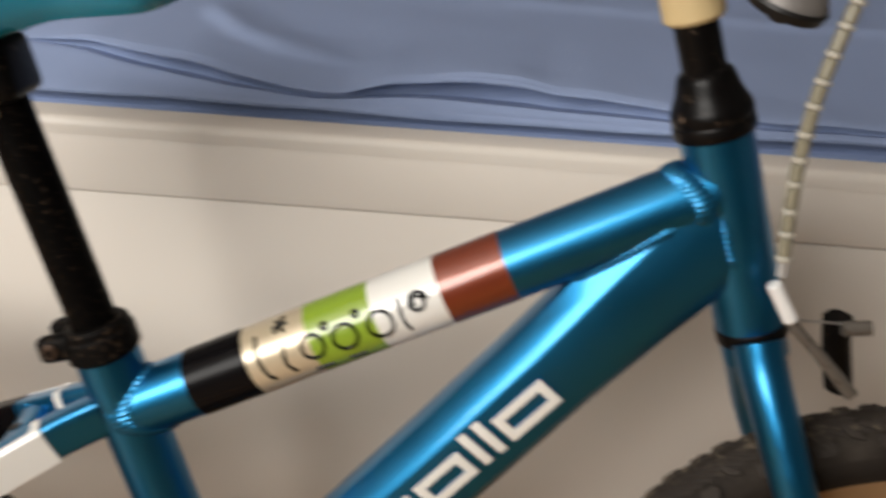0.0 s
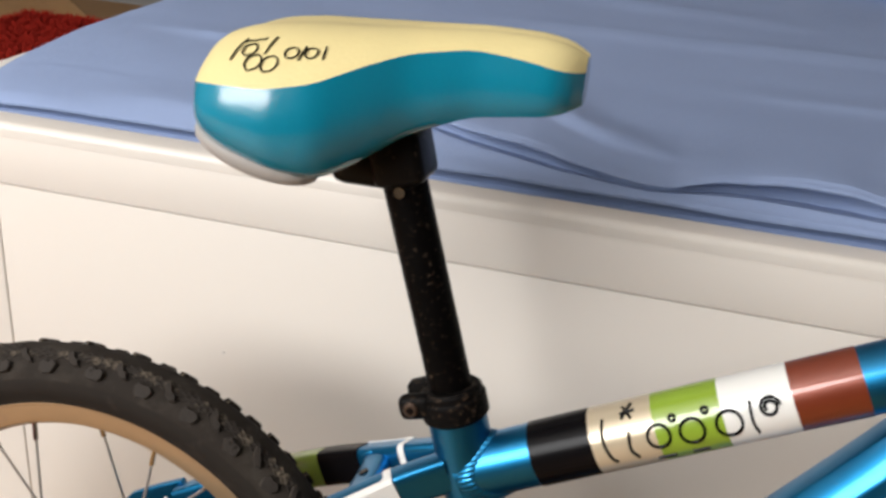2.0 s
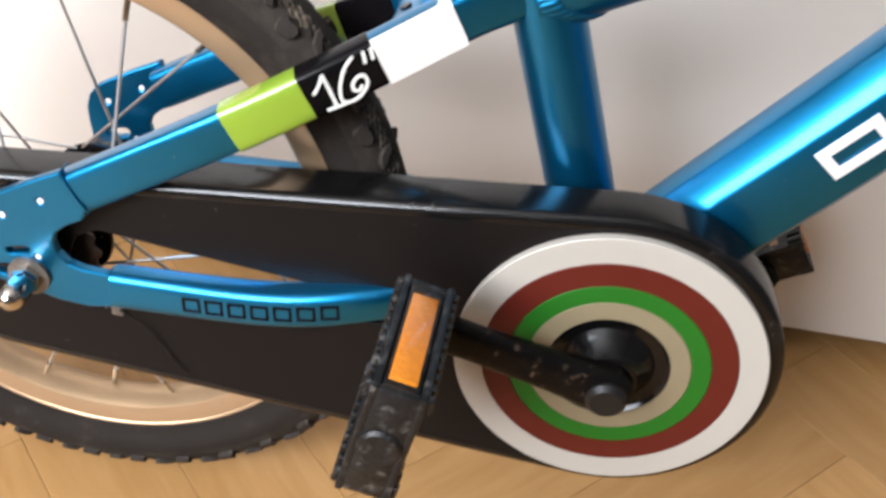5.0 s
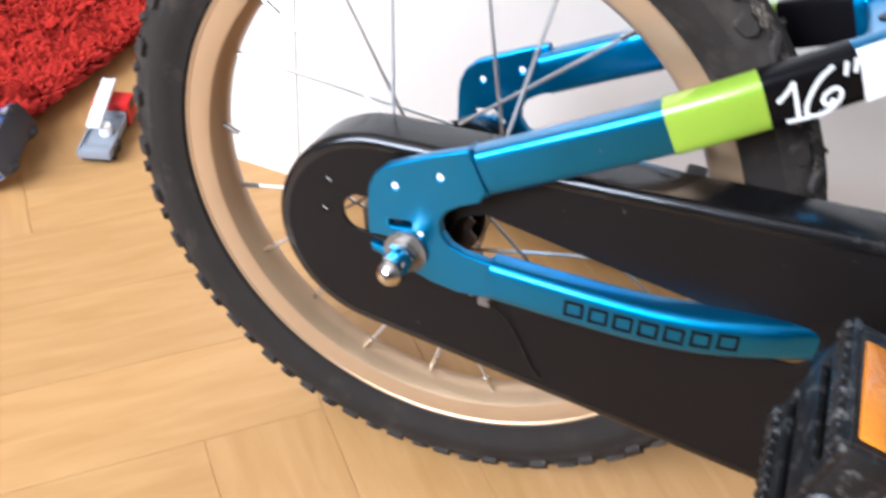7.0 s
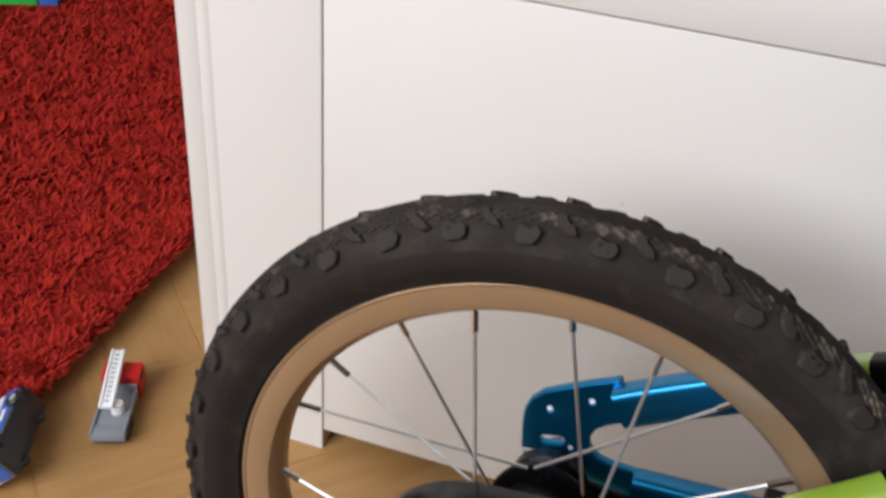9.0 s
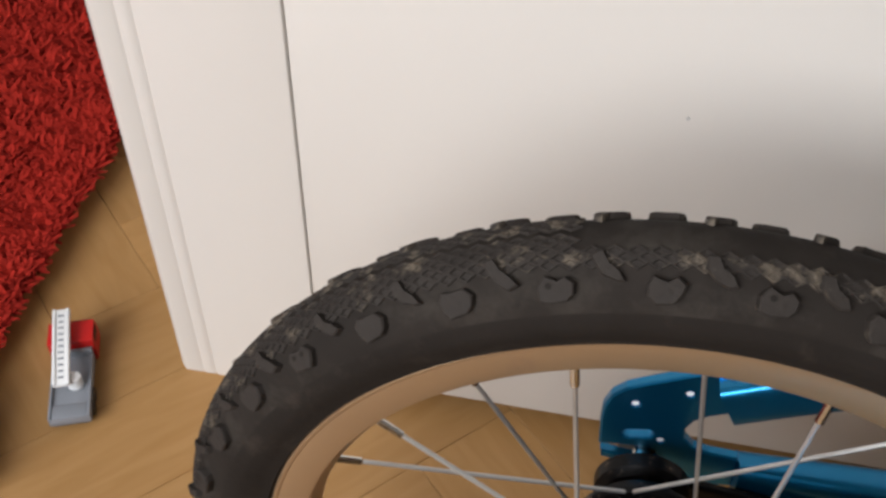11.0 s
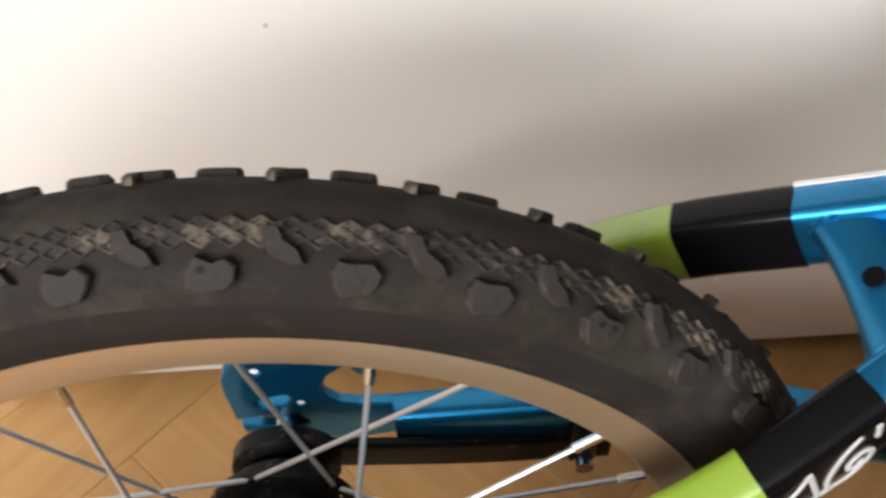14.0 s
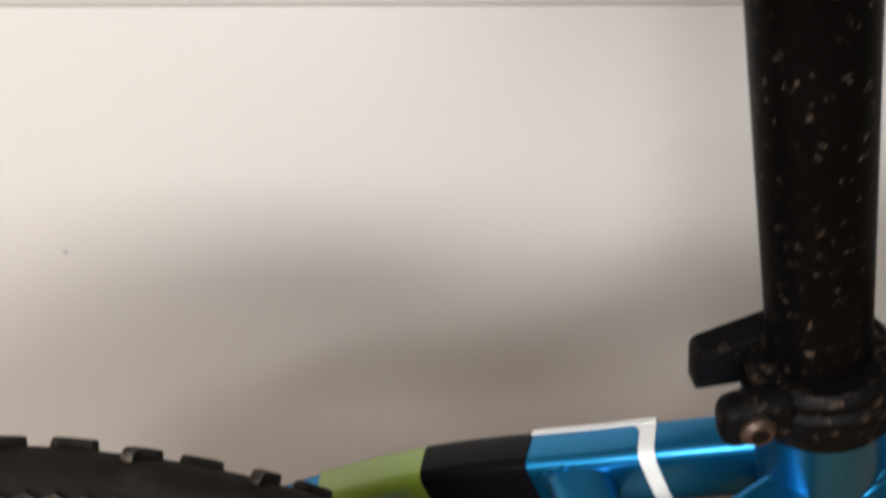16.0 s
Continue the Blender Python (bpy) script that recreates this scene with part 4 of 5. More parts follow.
# "16" and an inch mark on the near stay
near_path = [Vector((p.x, -p.y, p.z)) for p in along(STAY, 0.1590, 0.1625, 2)]
way = (near_path[2] - near_path[0]).normalized()
out_dir = way.cross(Vector((0, 0, 1))).normalized()
top_dir = out_dir.cross(way)
face_c = near_path[1] + out_dir * 0.0086
t16 = Matrix(((way.x, -out_dir.x, top_dir.x, face_c.x), (way.y, -out_dir.y, top_dir.y, face_c.y), (way.z, -out_dir.z, top_dir.z, face_c.z), (0, 0, 0, 1)))
glyphs = [[(-15.0, 1.5), (-10.5, 5.0), (-7.4, 8.8)], [(-7.4, 8.8), (-7.6, 0.0), (-8.0, -9.4)], [(-13.0, -8.8), (-8.0, -9.4), (-3.2, -9.8)],
          [(9.0, 10.5), (3.0, 6.5), (-2.0, 0.0), (-4.2, -5.0), (-4.2, -8.4), (-1.0, -10.0), (4.0, -9.4), (9.0, -6.0), (10.3, -2.0), (8.0, 0.2), (4.0, -1.4), (2.6, -4.8), (4.8, -6.6), (7.2, -4.6)],
          [(14.2, 10.6), (13.6, 7.5), (12.9, 4.6)], [(18.2, 10.6), (17.6, 7.5), (16.9, 4.6)]]
number = join(*[sweep([face_c + way * (p.x / 1000) + top_dir * (p.y / 1000) for p in smooth_path([(u, v, 0) for u, v in g], 6)], oval(0.00095, 0.0003, 8, 3), up=out_dir) for g in glyphs])
part("size_mark", number, WHITE, bike, 'white size mark reading 16"')

# bridge between the stays, with a bolt hole
br = Vector((0.1865, 0, 0.3420))
bridge_rings = []
for k in range(21):
    y = -0.029 + 0.058 * k / 20
    flare = 1 + 0.55 * (abs(y) / 0.033) ** 2.6
    bridge_rings.append([br + Vector((0, y, 0)) + Vector((0.87, 0, 0.5)) * (0.0092 * flare * u) + Vector((-0.5, 0, 0.87)) * (0.0061 * flare * v) for u, v in oval(1, 1, 20, 3)])
bridge = part("stay_bridge", loft(bridge_rings), BLUE, bike)
for side in (-1, 1):
    y = side * 0.0225
    flare = 1 + 0.55 * (abs(y) / 0.033) ** 2.6
    loop = [br + Vector((0, y + side * 0.0022 * abs(u), 0)) + Vector((0.87, 0, 0.5)) * (0.0095 * flare * u) + Vector((-0.5, 0, 0.87)) * (0.0062 * flare * v) for u, v in oval(1, 1, 32, 3)]
    part("weld_bead", bead_line(loop + loop[:1], 0.0011, (0, -side, 0)), BLUE, bridge)
# No hole is cut: a black disc carries the shade inside it.
part("bolt_hole_disc", rod(br + Vector((-0.0020, -0.0008, 0.0035)), br + Vector((-0.00355, -0.0008, 0.00618)), 0.0032, 20), BLACK_DECAL, bridge, "black disc for the shaded bolt hole")

# plain dark bars printed on the near chain stay
for k in range(7):
    x = 0.0845 + 0.0122 * k
    mid = along(CHAIN, x + 0.0001, x + 0.0098, 2)
    zc = mid[1].z + 0.0004
    out = -mid[1].y - (0.0080 + 0.002 * min((x - 0.030) / 0.132, 1)) + 0.0002
    slope = math.degrees(math.atan2(mid[2].y - mid[0].y, mid[2].x - mid[0].x))
    p = plate([(-0.0049, -0.0046), (0.0049, -0.0046), (0.0049, 0.0046), (-0.0049, 0.0046)], [[(-0.0034, -0.0031), (0.0034, -0.0031), (0.0034, 0.0031), (-0.0034, 0.0031)]], 0.0012, pose(x + 0.0049, out, zc, 0, -3, -slope), 0.0002)
    part("printed_bar", p, BLACK_DECAL, bike, "plain dark printed mark")

# ---- chain guard and crank ----
GC0, GC1, GR0, GR1 = Vector((-0.0205, 0, 0.1925)), Vector((0.308, 0, 0.1897)), 0.0563, 0.0855


def guard_outline(grow=0.0, n=40):
    """The outline round two circles of different size, joined by straight edges."""
    d = GC1.x - GC0.x
    a = math.degrees(math.asin((GR1 - GR0) / d))
    rear = circle_pts(GC0.x, GC0.z, GR0 + grow, n, 90 + a, 270 - a)
    front = circle_pts(GC1.x, GC1.z, GR1 + grow, n, -90 - a, 90 + a)
    return rear + front


GUARD_HOLE = [(0.020, 0.1880), (0.030, 0.1800), (0.080, 0.1830), (0.140, 0.1880), (0.195, 0.1930), (0.203, 0.2000), (0.195, 0.2085), (0.150, 0.2120), (0.080, 0.2200), (0.035, 0.2260), (0.022, 0.2200), (0.016, 0.2050)]
guard_slot = [(x, z) for a in range(0, 360, 15) for x, z in [(-0.019 + (0.012 if -90 <= (a if a < 180 else a - 360) <= 90 else -0.012) + 0.0110 * math.cos(radians(a)), 0.2045 + 0.0110 * math.sin(radians(a)))]]
teeth = [((0.0290 if k % 4 < 2 else 0.0262) * math.cos(radians(360 * k / 64)), (0.0290 if k % 4 < 2 else 0.0262) * math.sin(radians(360 * k / 64))) for k in range(64)]
sprocket = part("sprocket", plate(teeth, [circle_pts(0, 0, 0.0130, 20)], 0.0022, pose(0, -0.0430, WHEEL_R), 0.0003), BRONZE, bike, "oily steel sprocket")
for k in range(9):
    a = radians(100 + 22.5 * k)
    link = [(0.0062 + 0.0029 * math.cos(radians(q)), 0.0029 * math.sin(radians(q))) for q in range(-90, 91, 30)] + [(-0.0062 - 0.0029 * math.cos(radians(q)), -0.0029 * math.sin(radians(q))) for q in range(-90, 91, 30)]
    part("chain_link", plate(link, [], 0.0030 if k % 2 else 0.0062, pose(0.0308 * math.cos(a), -0.0430, WHEEL_R + 0.0308 * math.sin(a)) @ Matrix.Rotation(-a - radians(90), 4, "Y"), 0.0004), ARM_GREY if k % 2 else BRONZE, sprocket, "oily chain link")
face = part("guard_face", plate(guard_outline(0.0), [GUARD_HOLE, guard_slot], 0.0024, pose(0, -0.0535, 0), 0.0006), GUARD_FACE, bike, "dark plastic chain guard face", 10)
# Black pegs take the place of small holes, their shade put into the colour.
for x, z in ((-0.0505, 0.2194), (-0.0520, 0.2011), (0.0320, 0.1745)):
    part("guard_pit", rod((x, -0.0540, z), (x, -0.0552, z), 0.0018, 10), BLACK_DECAL, face, "black disc for a small shaded hole")
    part("scratch", rod((x - 0.0012, -0.0551, z + 0.0016), (x + 0.0016, -0.0551, z - 0.0002), 0.0004, 6), GREY, face, "short pale scratch")
rim_line = guard_outline(0.0)
rings = []
for x, z in rim_line + rim_line[:1]:
    c = Vector((x, 0, z))
    cx = GC0 if x < GC0.x + 0.001 else (GC1 if x > GC1.x - 0.001 else Vector((x, 0, 0.19)))
    o = (c - cx).normalized()
    o.y = 0
    rings.append([c + o * q + Vector((0, y, 0)) for q, y in ((-0.0035, -0.0549), (-0.0010, -0.0549), (0.0012, -0.0541), (0.0026, -0.0526), (0.0032, -0.0504), (0.0032, -0.0280), (0.0008, -0.0275), (0.0008, -0.0515), (-0.0035, -0.0530))])
part("guard_flange", loft(rings, True, False), GUARD_RIM, bike, "glossy black rim of the chain guard")
ring_mats = [(0.0805, 0.0660, RING_WHITE, "white ring"), (0.0660, 0.0525, RING_RED, "dark red ring"), (0.0525, 0.0425, RING_GREEN, "green ring"), (0.0425, 0.0320, RING_SAND, "sand coloured ring")]
for k, (ro, ri, mat, label) in enumerate(ring_mats):
    part("guard_ring", lathe([(ro, -0.0552), (ro, -0.0592), (ro - 0.0006, -0.0597 - 0.0001 * k), (ri, -0.0597 - 0.0001 * k), (ri, -0.0552)], 96, (0.308, 0, 0.1905), True), mat, bike, label)
part("guard_hub", lathe([(0.0318, -0.0590), (0.0300, -0.0575), (0.0240, -0.0570), (0.0215, -0.0600), (0.0170, -0.0640), (0.0150, -0.0700), (0.0100, -0.0715), (0.0003, -0.0715)], 64, (0.308, 0, 0.1905)), BLACK_GLOSS, bike, "black hub cover in the middle of the rings")


def crank(side, tip):
    a = Vector((0.3075, side * 0.0760, 0.1905))
    b = Vector((tip[0], side * 0.0840, tip[1]))
    d = (b - a)
    path = [a - d * 0.10, a, a + d * 0.3, a + d * 0.7, b, b + d.normalized() * 0.010]
    half = [(0.0060, 0.0095), (0.0080, 0.0135), (0.0066, 0.0112), (0.0060, 0.0098), (0.0066, 0.0112), (0.0045, 0.0075)]
    arm = part("crank_arm", sweep(smooth_path(path, 5), lambda t: oval(*[float(np.interp(t * 5, range(6), [h[i] for h in half])) for i in (0, 1)], 20, 3.2)), BLACK_SATIN, bike, "black steel crank arm", 40)
    part("crank_cap", rod(a + Vector((0, side * 0.002, 0)), a + Vector((0, side * 0.0115, 0)), 0.0105, 24, bevel=0.0025), BLACK_PLASTIC, arm, "round black plastic cap")
    return arm


TIP_NEAR, TIP_FAR = (0.2090, 0.2216), (0.4070, 0.1594)
crank(-1, TIP_NEAR)
crank(1, TIP_FAR)


def pedal(side, tip, turn):
    """A moulded pedal: two ridged tread bars, end plates, an axle sleeve, and reflectors in both edges."""
    root = Matrix.Translation((tip[0], side * 0.1300, tip[1])) @ pose(0, 0, 0, 0, turn, 0)
    def add(name, bm, mat, parent, label=""):
        bmesh.ops.transform(bm, matrix=root, verts=bm.verts)
        return part(name, bm, mat, parent, label)
    ped = add("pedal", rod((0, -0.037, 0), (0, 0.037, 0), 0.0085, 20), PEDAL, bike, "scuffed black plastic pedal with orange reflectors")
    for y in (-0.03575, 0.03575):
        add("end_plate", span(-0.0102, 0.0102, y - 0.00275, y + 0.00275, -0.0328, 0.0328, 0.0025), PEDAL, ped)
    for z in (-0.0265, 0.0265):
        add("cross_bar", span(-0.0083, 0.0083, -0.0355, 0.0355, z - 0.0055, z + 0.0055, 0.0015), PEDAL, ped)
    add("end_cap", rod((0, side * 0.037, 0), (0, side * 0.0405, 0), 0.0100, 24, bevel=0.0015), PEDAL, ped)
    for x in (-1, 1):
        strip = plate([(-0.0382, -0.0332), (0.0382, -0.0332), (0.0382, 0.0332), (-0.0382, 0.0332)], [[(-0.032, -0.0178), (0.032, -0.0178), (0.032, -0.0088), (-0.032, -0.0088)], [(-0.032, 0.0088), (0.032, 0.0088), (0.032, 0.0178), (-0.032, 0.0178)]], 0.0036, Matrix.Translation((x * 0.0105, 0, 0)) @ pose(0, 0, 0, 0, 0, 90), 0.0008)
        add("tread_plate", strip, PEDAL, ped)
        for k in range(11):
            y = -0.034 + 0.0068 * k
            for z in (-0.0282, 0.0282):
                add("tooth", box(0.0034, 0.0040, 0.0090, Matrix.Translation((x * 0.0133, y, z)), 0.0009, 1), PEDAL, ped)
    for z in (-1, 1):
        add("reflector", span(-0.0063, 0.0063, -0.0285 + side * 0.002, 0.0285 + side * 0.002, z * 0.0308, z * 0.0337, 0.0008), ORANGE, ped, "ribbed orange reflector")
    add("pedal_axle", rod((0, -side * 0.036, 0), (0, -side * 0.052, 0), 0.0060, 16), STEEL, ped)


pedal(-1, TIP_NEAR, 13)
pedal(1, TIP_FAR, 58)

wire = part("loose_wire", sweep(smooth_path([(0.044, -0.0610, 0.1790), (0.050, -0.0585, 0.1730), (0.056, -0.0570, 0.1660), (0.064, -0.0562, 0.1540), (0.071, -0.0560, 0.1420), (0.0775, -0.0560, 0.1350)], 6), oval(0.0005, 0.0005, 8)), BLACK_PLASTIC, bike, "thin black wire")
part("wire_tab", span(0.0385, 0.0455, -0.0600, -0.0560, 0.1735, 0.1800, 0.001), ARM_GREY, wire, "small dull metal tab")

# coaster brake arm along the far chain stay, with its clip
arm_path = smooth_path([(0.0, 0.0480, 0.1985), (0.030, 0.0490, 0.1930), (0.080, 0.0500, 0.1860), (0.135, 0.0500, 0.1840)], 6)
part("hub_cover", lathe([(0.0003, 0.036), (0.018, 0.036), (0.022, 0.039), (0.022, 0.046), (0.015, 0.0495), (0.006, 0.0505)], 40, (0, 0, WHEEL_R)), BLACK_SATIN, bike, "black coaster brake cover")
arm = part("brake_arm", sweep(arm_path, oval(0.0024, 0.0085, 16, 5)), BLACK_SATIN, bike, "black coaster brake arm")
part("arm_clip", span(0.117, 0.129, 0.046, 0.075, 0.176, 0.212, 0.002), BLACK_SATIN, arm)
part("clip_bolt", rod((0.123, 0.040, 0.1810), (0.123, 0.056, 0.1810), 0.0040, 12), CHROME, arm, "small steel bolt")

# ---- seat post, clamp and saddle ----
post_u = SEAT_U
pp = lambda z: SEAT_TOP + post_u * ((z - SEAT_TOP.z) / post_u.z)
part("seat_post", rod(pp(0.372), pp(0.541), 0.0128, 32, bevel=0.002), POST_BLACK, bike, "black seat post with brown chips")
collar = part("seat_clamp", rod(pp(0.3980), pp(0.4135), 0.0200, 40, bevel=0.0025), CLAMP, bike, "black seat clamp with a bolt")
part("clamp_lip", rod(pp(0.4080), pp(0.4175), 0.0185, 40, bevel=0.002), CLAMP, collar)
ear = pp(0.4060) + Vector((-0.0215, 0, -0.0010))
part("clamp_ear", box(0.021, 0.0105, 0.0155, Matrix.Translation(ear + Vector((0.001, -0.0100, 0))) @ pose(0, 0, 0, 0, -15, 0), 0.0048, 4), CLAMP, collar)
wedge = [(-0.0090, -0.0070), (0.0120, -0.0070), (0.0120, 0.0120), (-0.0080, 0.0062), (-0.0095, 0.0040)]
part("clamp_ear", plate(wedge, [], 0.0090, Matrix.Translation(ear + Vector((0, 0.0105, 0))) @ pose(0, 0, 0, 0, -8, 0), 0.0016), CLAMP, collar)
part("clamp_bolt", rod(ear + Vector((-0.001, -0.0135, 0)), ear + Vector((-0.001, -0.0175, 0)), 0.0046, 20, bevel=0.0012), BRONZE, collar, "tarnished socket bolt head")
# Black hexagon proud of the head, painted as the socket's shaded inside.
part("socket_shade", rod(ear + Vector((-0.001, -0.0170, 0)), ear + Vector((-0.001, -0.0177, 0)), 0.0024, 6), BLACK_DECAL, collar)
part("weld_bead", weld(SEAT_TOP + SEAT_U * 0.002, SEAT_U, 0.0172, 0.0, fat=0.0009), BLUE, bike)

head_c = pp(0.548)
part("saddle_clamp", join(box(0.030, 0.036, 0.030, Matrix.Translation(head_c + Vector((0.001, 0, 0.004))) @ pose(0, 0, 0, 0, -15, 0), 0.005, 3), span(0.155, 0.206, -0.016, 0.016, 0.5330, 0.562, 0.009, 3)), BLACK_SATIN, bike, "black saddle clamp")
part("post_screw", rod(pp(0.534) + Vector((0, -0.0120, 0)), pp(0.534) + Vector((0, -0.0145, 0)), 0.0032, 12), CHROME, bike, "small steel screw")

SADDLE_X = [0.0875, 0.092, 0.102, 0.117, 0.141, 0.165, 0.185, 0.205, 0.235, 0.262, 0.279, 0.289]
SADDLE_W = [0.040, 0.055, 0.064, 0.070, 0.073, 0.068, 0.054, 0.040, 0.0300, 0.0275, 0.0245, 0.018]
SADDLE_T = [0.598, 0.607, 0.614, 0.619, 0.622, 0.623, 0.624, 0.625, 0.627, 0.627, 0.625, 0.619]
SADDLE_E = [0.586, 0.589, 0.591, 0.592, 0.593, 0.598, 0.607, 0.614, 0.618, 0.615, 0.611, 0.610]
SADDLE_B = [0.567, 0.563, 0.559, 0.554, 0.548, 0.547, 0.558, 0.572, 0.583, 0.586, 0.588, 0.593]


def saddle_station(x):
    v = [float(np.interp(x, SADDLE_X, q)) for q in (SADDLE_W, SADDLE_T, SADDLE_E, SADDLE_B)]
    return v


def smooth_list(vals, times=2):
    v = list(vals)
    for _ in range(times):
        v = [v[0]] + [(v[i - 1] + 2 * v[i] + v[i + 1]) / 4 for i in range(1, len(v) - 1)] + [v[-1]]
    return v


xs = list(np.linspace(0.0875, 0.289, 46))
cols = [smooth_list([saddle_station(x)[i] for x in xs]) for i in range(4)]
# the ends close in a quarter round
for i in range(len(xs)):
    e = min(1.0, (xs[i] - xs[0]) / 0.016)
    f = min(1.0, (xs[-1] - xs[i]) / 0.018)
    k = math.sqrt(max(1 - (1 - e) ** 2, 0.03)) * math.sqrt(max(1 - (1 - f) ** 2, 0.03))
    cols[0][i] = max(cols[0][i], 0.02 if f >= 1 else 0) * (0.45 + 0.55 * k)


def saddle_ring(i, which):
    x, w, zt, ze, zb = xs[i], cols[0][i], cols[1][i], cols[2][i], cols[3][i]
    if which == "top":
        out = []
        for k in range(-10, 11):
            u = k / 10
            dip = -0.003 * math.exp(-(u / 0.25) ** 2)
            out.append(Vector((x, u * w, ze + (zt - ze) * (1 - abs(u) ** 2.6) + dip * (zt > ze))))
        return out
    s = -1 if which == "near" else 1
    out = []
    for k in range(11):
        u = k / 10
        z = ze + (zb - ze) * u
        out.append(Vector((x, s * w * (1 + 0.055 * math.sin(u * math.pi * 0.8) - 0.22 * u ** 4), z)))
    out.append(Vector((x, s * w * 0.62, zb + 0.0015)))
    return out


saddle = part("saddle", loft([saddle_ring(i, "near") for i in range(len(xs))], False, False), TEAL, bike, "teal and cream vinyl saddle", 60)
part("saddle_side", loft([saddle_ring(i, "far") for i in range(len(xs))], False, False), TEAL, saddle, "", 60)
part("saddle_top", loft([saddle_ring(i, "top") for i in range(len(xs))], False, False), SADDLE_CREAM, saddle, "cream vinyl top", 60)
for i in (0, len(xs) - 1):
    cap = bmesh.new()
    loop = saddle_ring(i, "near")[:11][::-1] + saddle_ring(i, "top")[1:-1] + saddle_ring(i, "far")[:11]
    cap.faces.new([cap.verts.new(p) for p in loop])
    part("saddle_end", cap, TEAL, saddle, "", 60)
part("saddle_base", loft([[Vector((x, s * c * 0.64, zb + 0.0025)) for s in (-1, 1)] for x, c, zb in zip(xs, cols[0], cols[3])], False, False), BLACK_PLASTIC, saddle, "black plastic saddle base")
for side in (-1, 1):
    bm = bmesh.new()
    bmesh.ops.create_uvsphere(bm, u_segments=24, v_segments=14, radius=1.0)
    bmesh.ops.transform(bm, matrix=Matrix.Translation((0.126, side * 0.043, 0.5545)) @ pose(0, 0, 0, 0, 14, side * 6) @ Matrix.Diagonal((0.037, 0.020, 0.0125, 1)), verts=bm.verts)
    part("saddle_bumper", bm, GREY, saddle, "grey plastic bumper")


def saddle_mark(pts, width=0.00048):
    """A thin black line printed on the saddle's top, through points (x, y)."""
    path = []
    for p in smooth_path([(x, y, 0) for x, y in pts], 6):
        i = min(range(len(xs)), key=lambda q: abs(xs[q] - p.x))
        w, zt, ze = cols[0][i], cols[1][i], cols[2][i]
        u = p.y / w
        path.append(Vector((p.x, p.y, ze + (zt - ze) * (1 - min(abs(u), 1) ** 2.6) - 0.003 * math.exp(-(u / 0.25) ** 2) + 0.0006)))
    return sweep(path, oval(width, 0.0004, 8, 3))


for cx, cy, r in ((0.130, -0.060, 0.0042), (0.139, -0.061, 0.0042), (0.148, -0.054, 0.0034), (0.125, -0.052, 0.0038), (0.158, -0.053, 0.0032)):
    part("ornament_ring", saddle_mark([(cx + r * math.cos(t), cy + r * math.sin(t)) for t in [2 * math.pi * i / 12 for i in range(13)]]), BLACK_DECAL, saddle, "thin black ornamental ring")
for pts in ([(0.117, -0.058), (0.118, -0.050), (0.120, -0.043)], [(0.120, -0.046), (0.131, -0.044)], [(0.134, -0.055), (0.136, -0.043)], [(0.153, -0.058), (0.154, -0.049)], [(0.165, -0.056), (0.164, -0.048)]):
    part("ornament_line", saddle_mark(pts), BLACK_DECAL, saddle, "thin black ornamental line")

# ---- fork, headset, stem and front brake ----
FORK = [(0.586, 0.012, 0.436), (0.589, 0.018, 0.424), (0.594, 0.028, 0.408), (0.601, 0.038, 0.388), (0.610, 0.0455, 0.364), (0.634, 0.0500, 0.310), (0.665, 0.0515, 0.250), (0.692, 0.0510, 0.202)]
for side in (-1, 1):
    pts = smooth_path([(x, y * side, z) for x, y, z in FORK], 8)
    leg = part("fork_leg", sweep(pts, lambda t: oval(0.0150 - 0.0045 * t, 0.0135 - 0.004 * t, 20), up=(1, 0, 0.4)), BLUE, bike)
    tip_plate = plate([(0.670, 0.225), (0.690, 0.225), (0.696, 0.195), (0.690, 0.188), (0.680, 0.188), (0.674, 0.196)], [], 0.005, pose(0.009, side * 0.046, 0), 0.001)
    part("fork_end", tip_plate, BLUE, leg)
part("fork_crown", rod(HEAD_B - HEAD_U * 0.022, HEAD_B - HEAD_U * 0.006, 0.0175, 32, bevel=0.003), BLUE, bike)
part("crown_race", rod(HEAD_B - HEAD_U * 0.0075, HEAD_B + HEAD_U * 0.001, 0.0190, 36, bevel=0.001), BLACK_SATIN, bike, "black lower headset ring")
headset = part("headset", lathe([(0.0110, -0.0005), (0.0200, 0.0), (0.0206, 0.0015), (0.0206, 0.0060), (0.0199, 0.0074), (0.0204, 0.0088), (0.0204, 0.0118), (0.0196, 0.0145), (0.0182, 0.0170), (0.0168, 0.0200), (0.0157, 0.0235), (0.0148, 0.0270), (0.0138, 0.0300), (0.0122, 0.0318), (0.0100, 0.0324)], 40), BLACK_SATIN, bike, "black headset cup")
headset.matrix_basis = Matrix.Translation(HEAD_A) @ HEAD_U.to_track_quat("Y", "Z").to_matrix().to_4x4()
part("steerer", rod(HEAD_A + HEAD_U * 0.020, HEAD_A + HEAD_U * 0.075, 0.0109, 28), BLACK_SATIN, bike, "black steerer tube")
cover = part("stem_cover", rod(HEAD_A + HEAD_U * 0.0560, HEAD_A + HEAD_U * 0.125, 0.0150, 28, bevel=0.002), PAD, bike, "beige padded stem cover")
bar_c = HEAD_A + HEAD_U * 0.128 + Vector((0.03, 0, 0))
part("stem", sweep([HEAD_A + HEAD_U * 0.118, HEAD_A + HEAD_U * 0.126 + Vector((0.012, 0, 0)), bar_c], oval(0.0125, 0.0125, 20)), BLACK_SATIN, bike, "black stem")
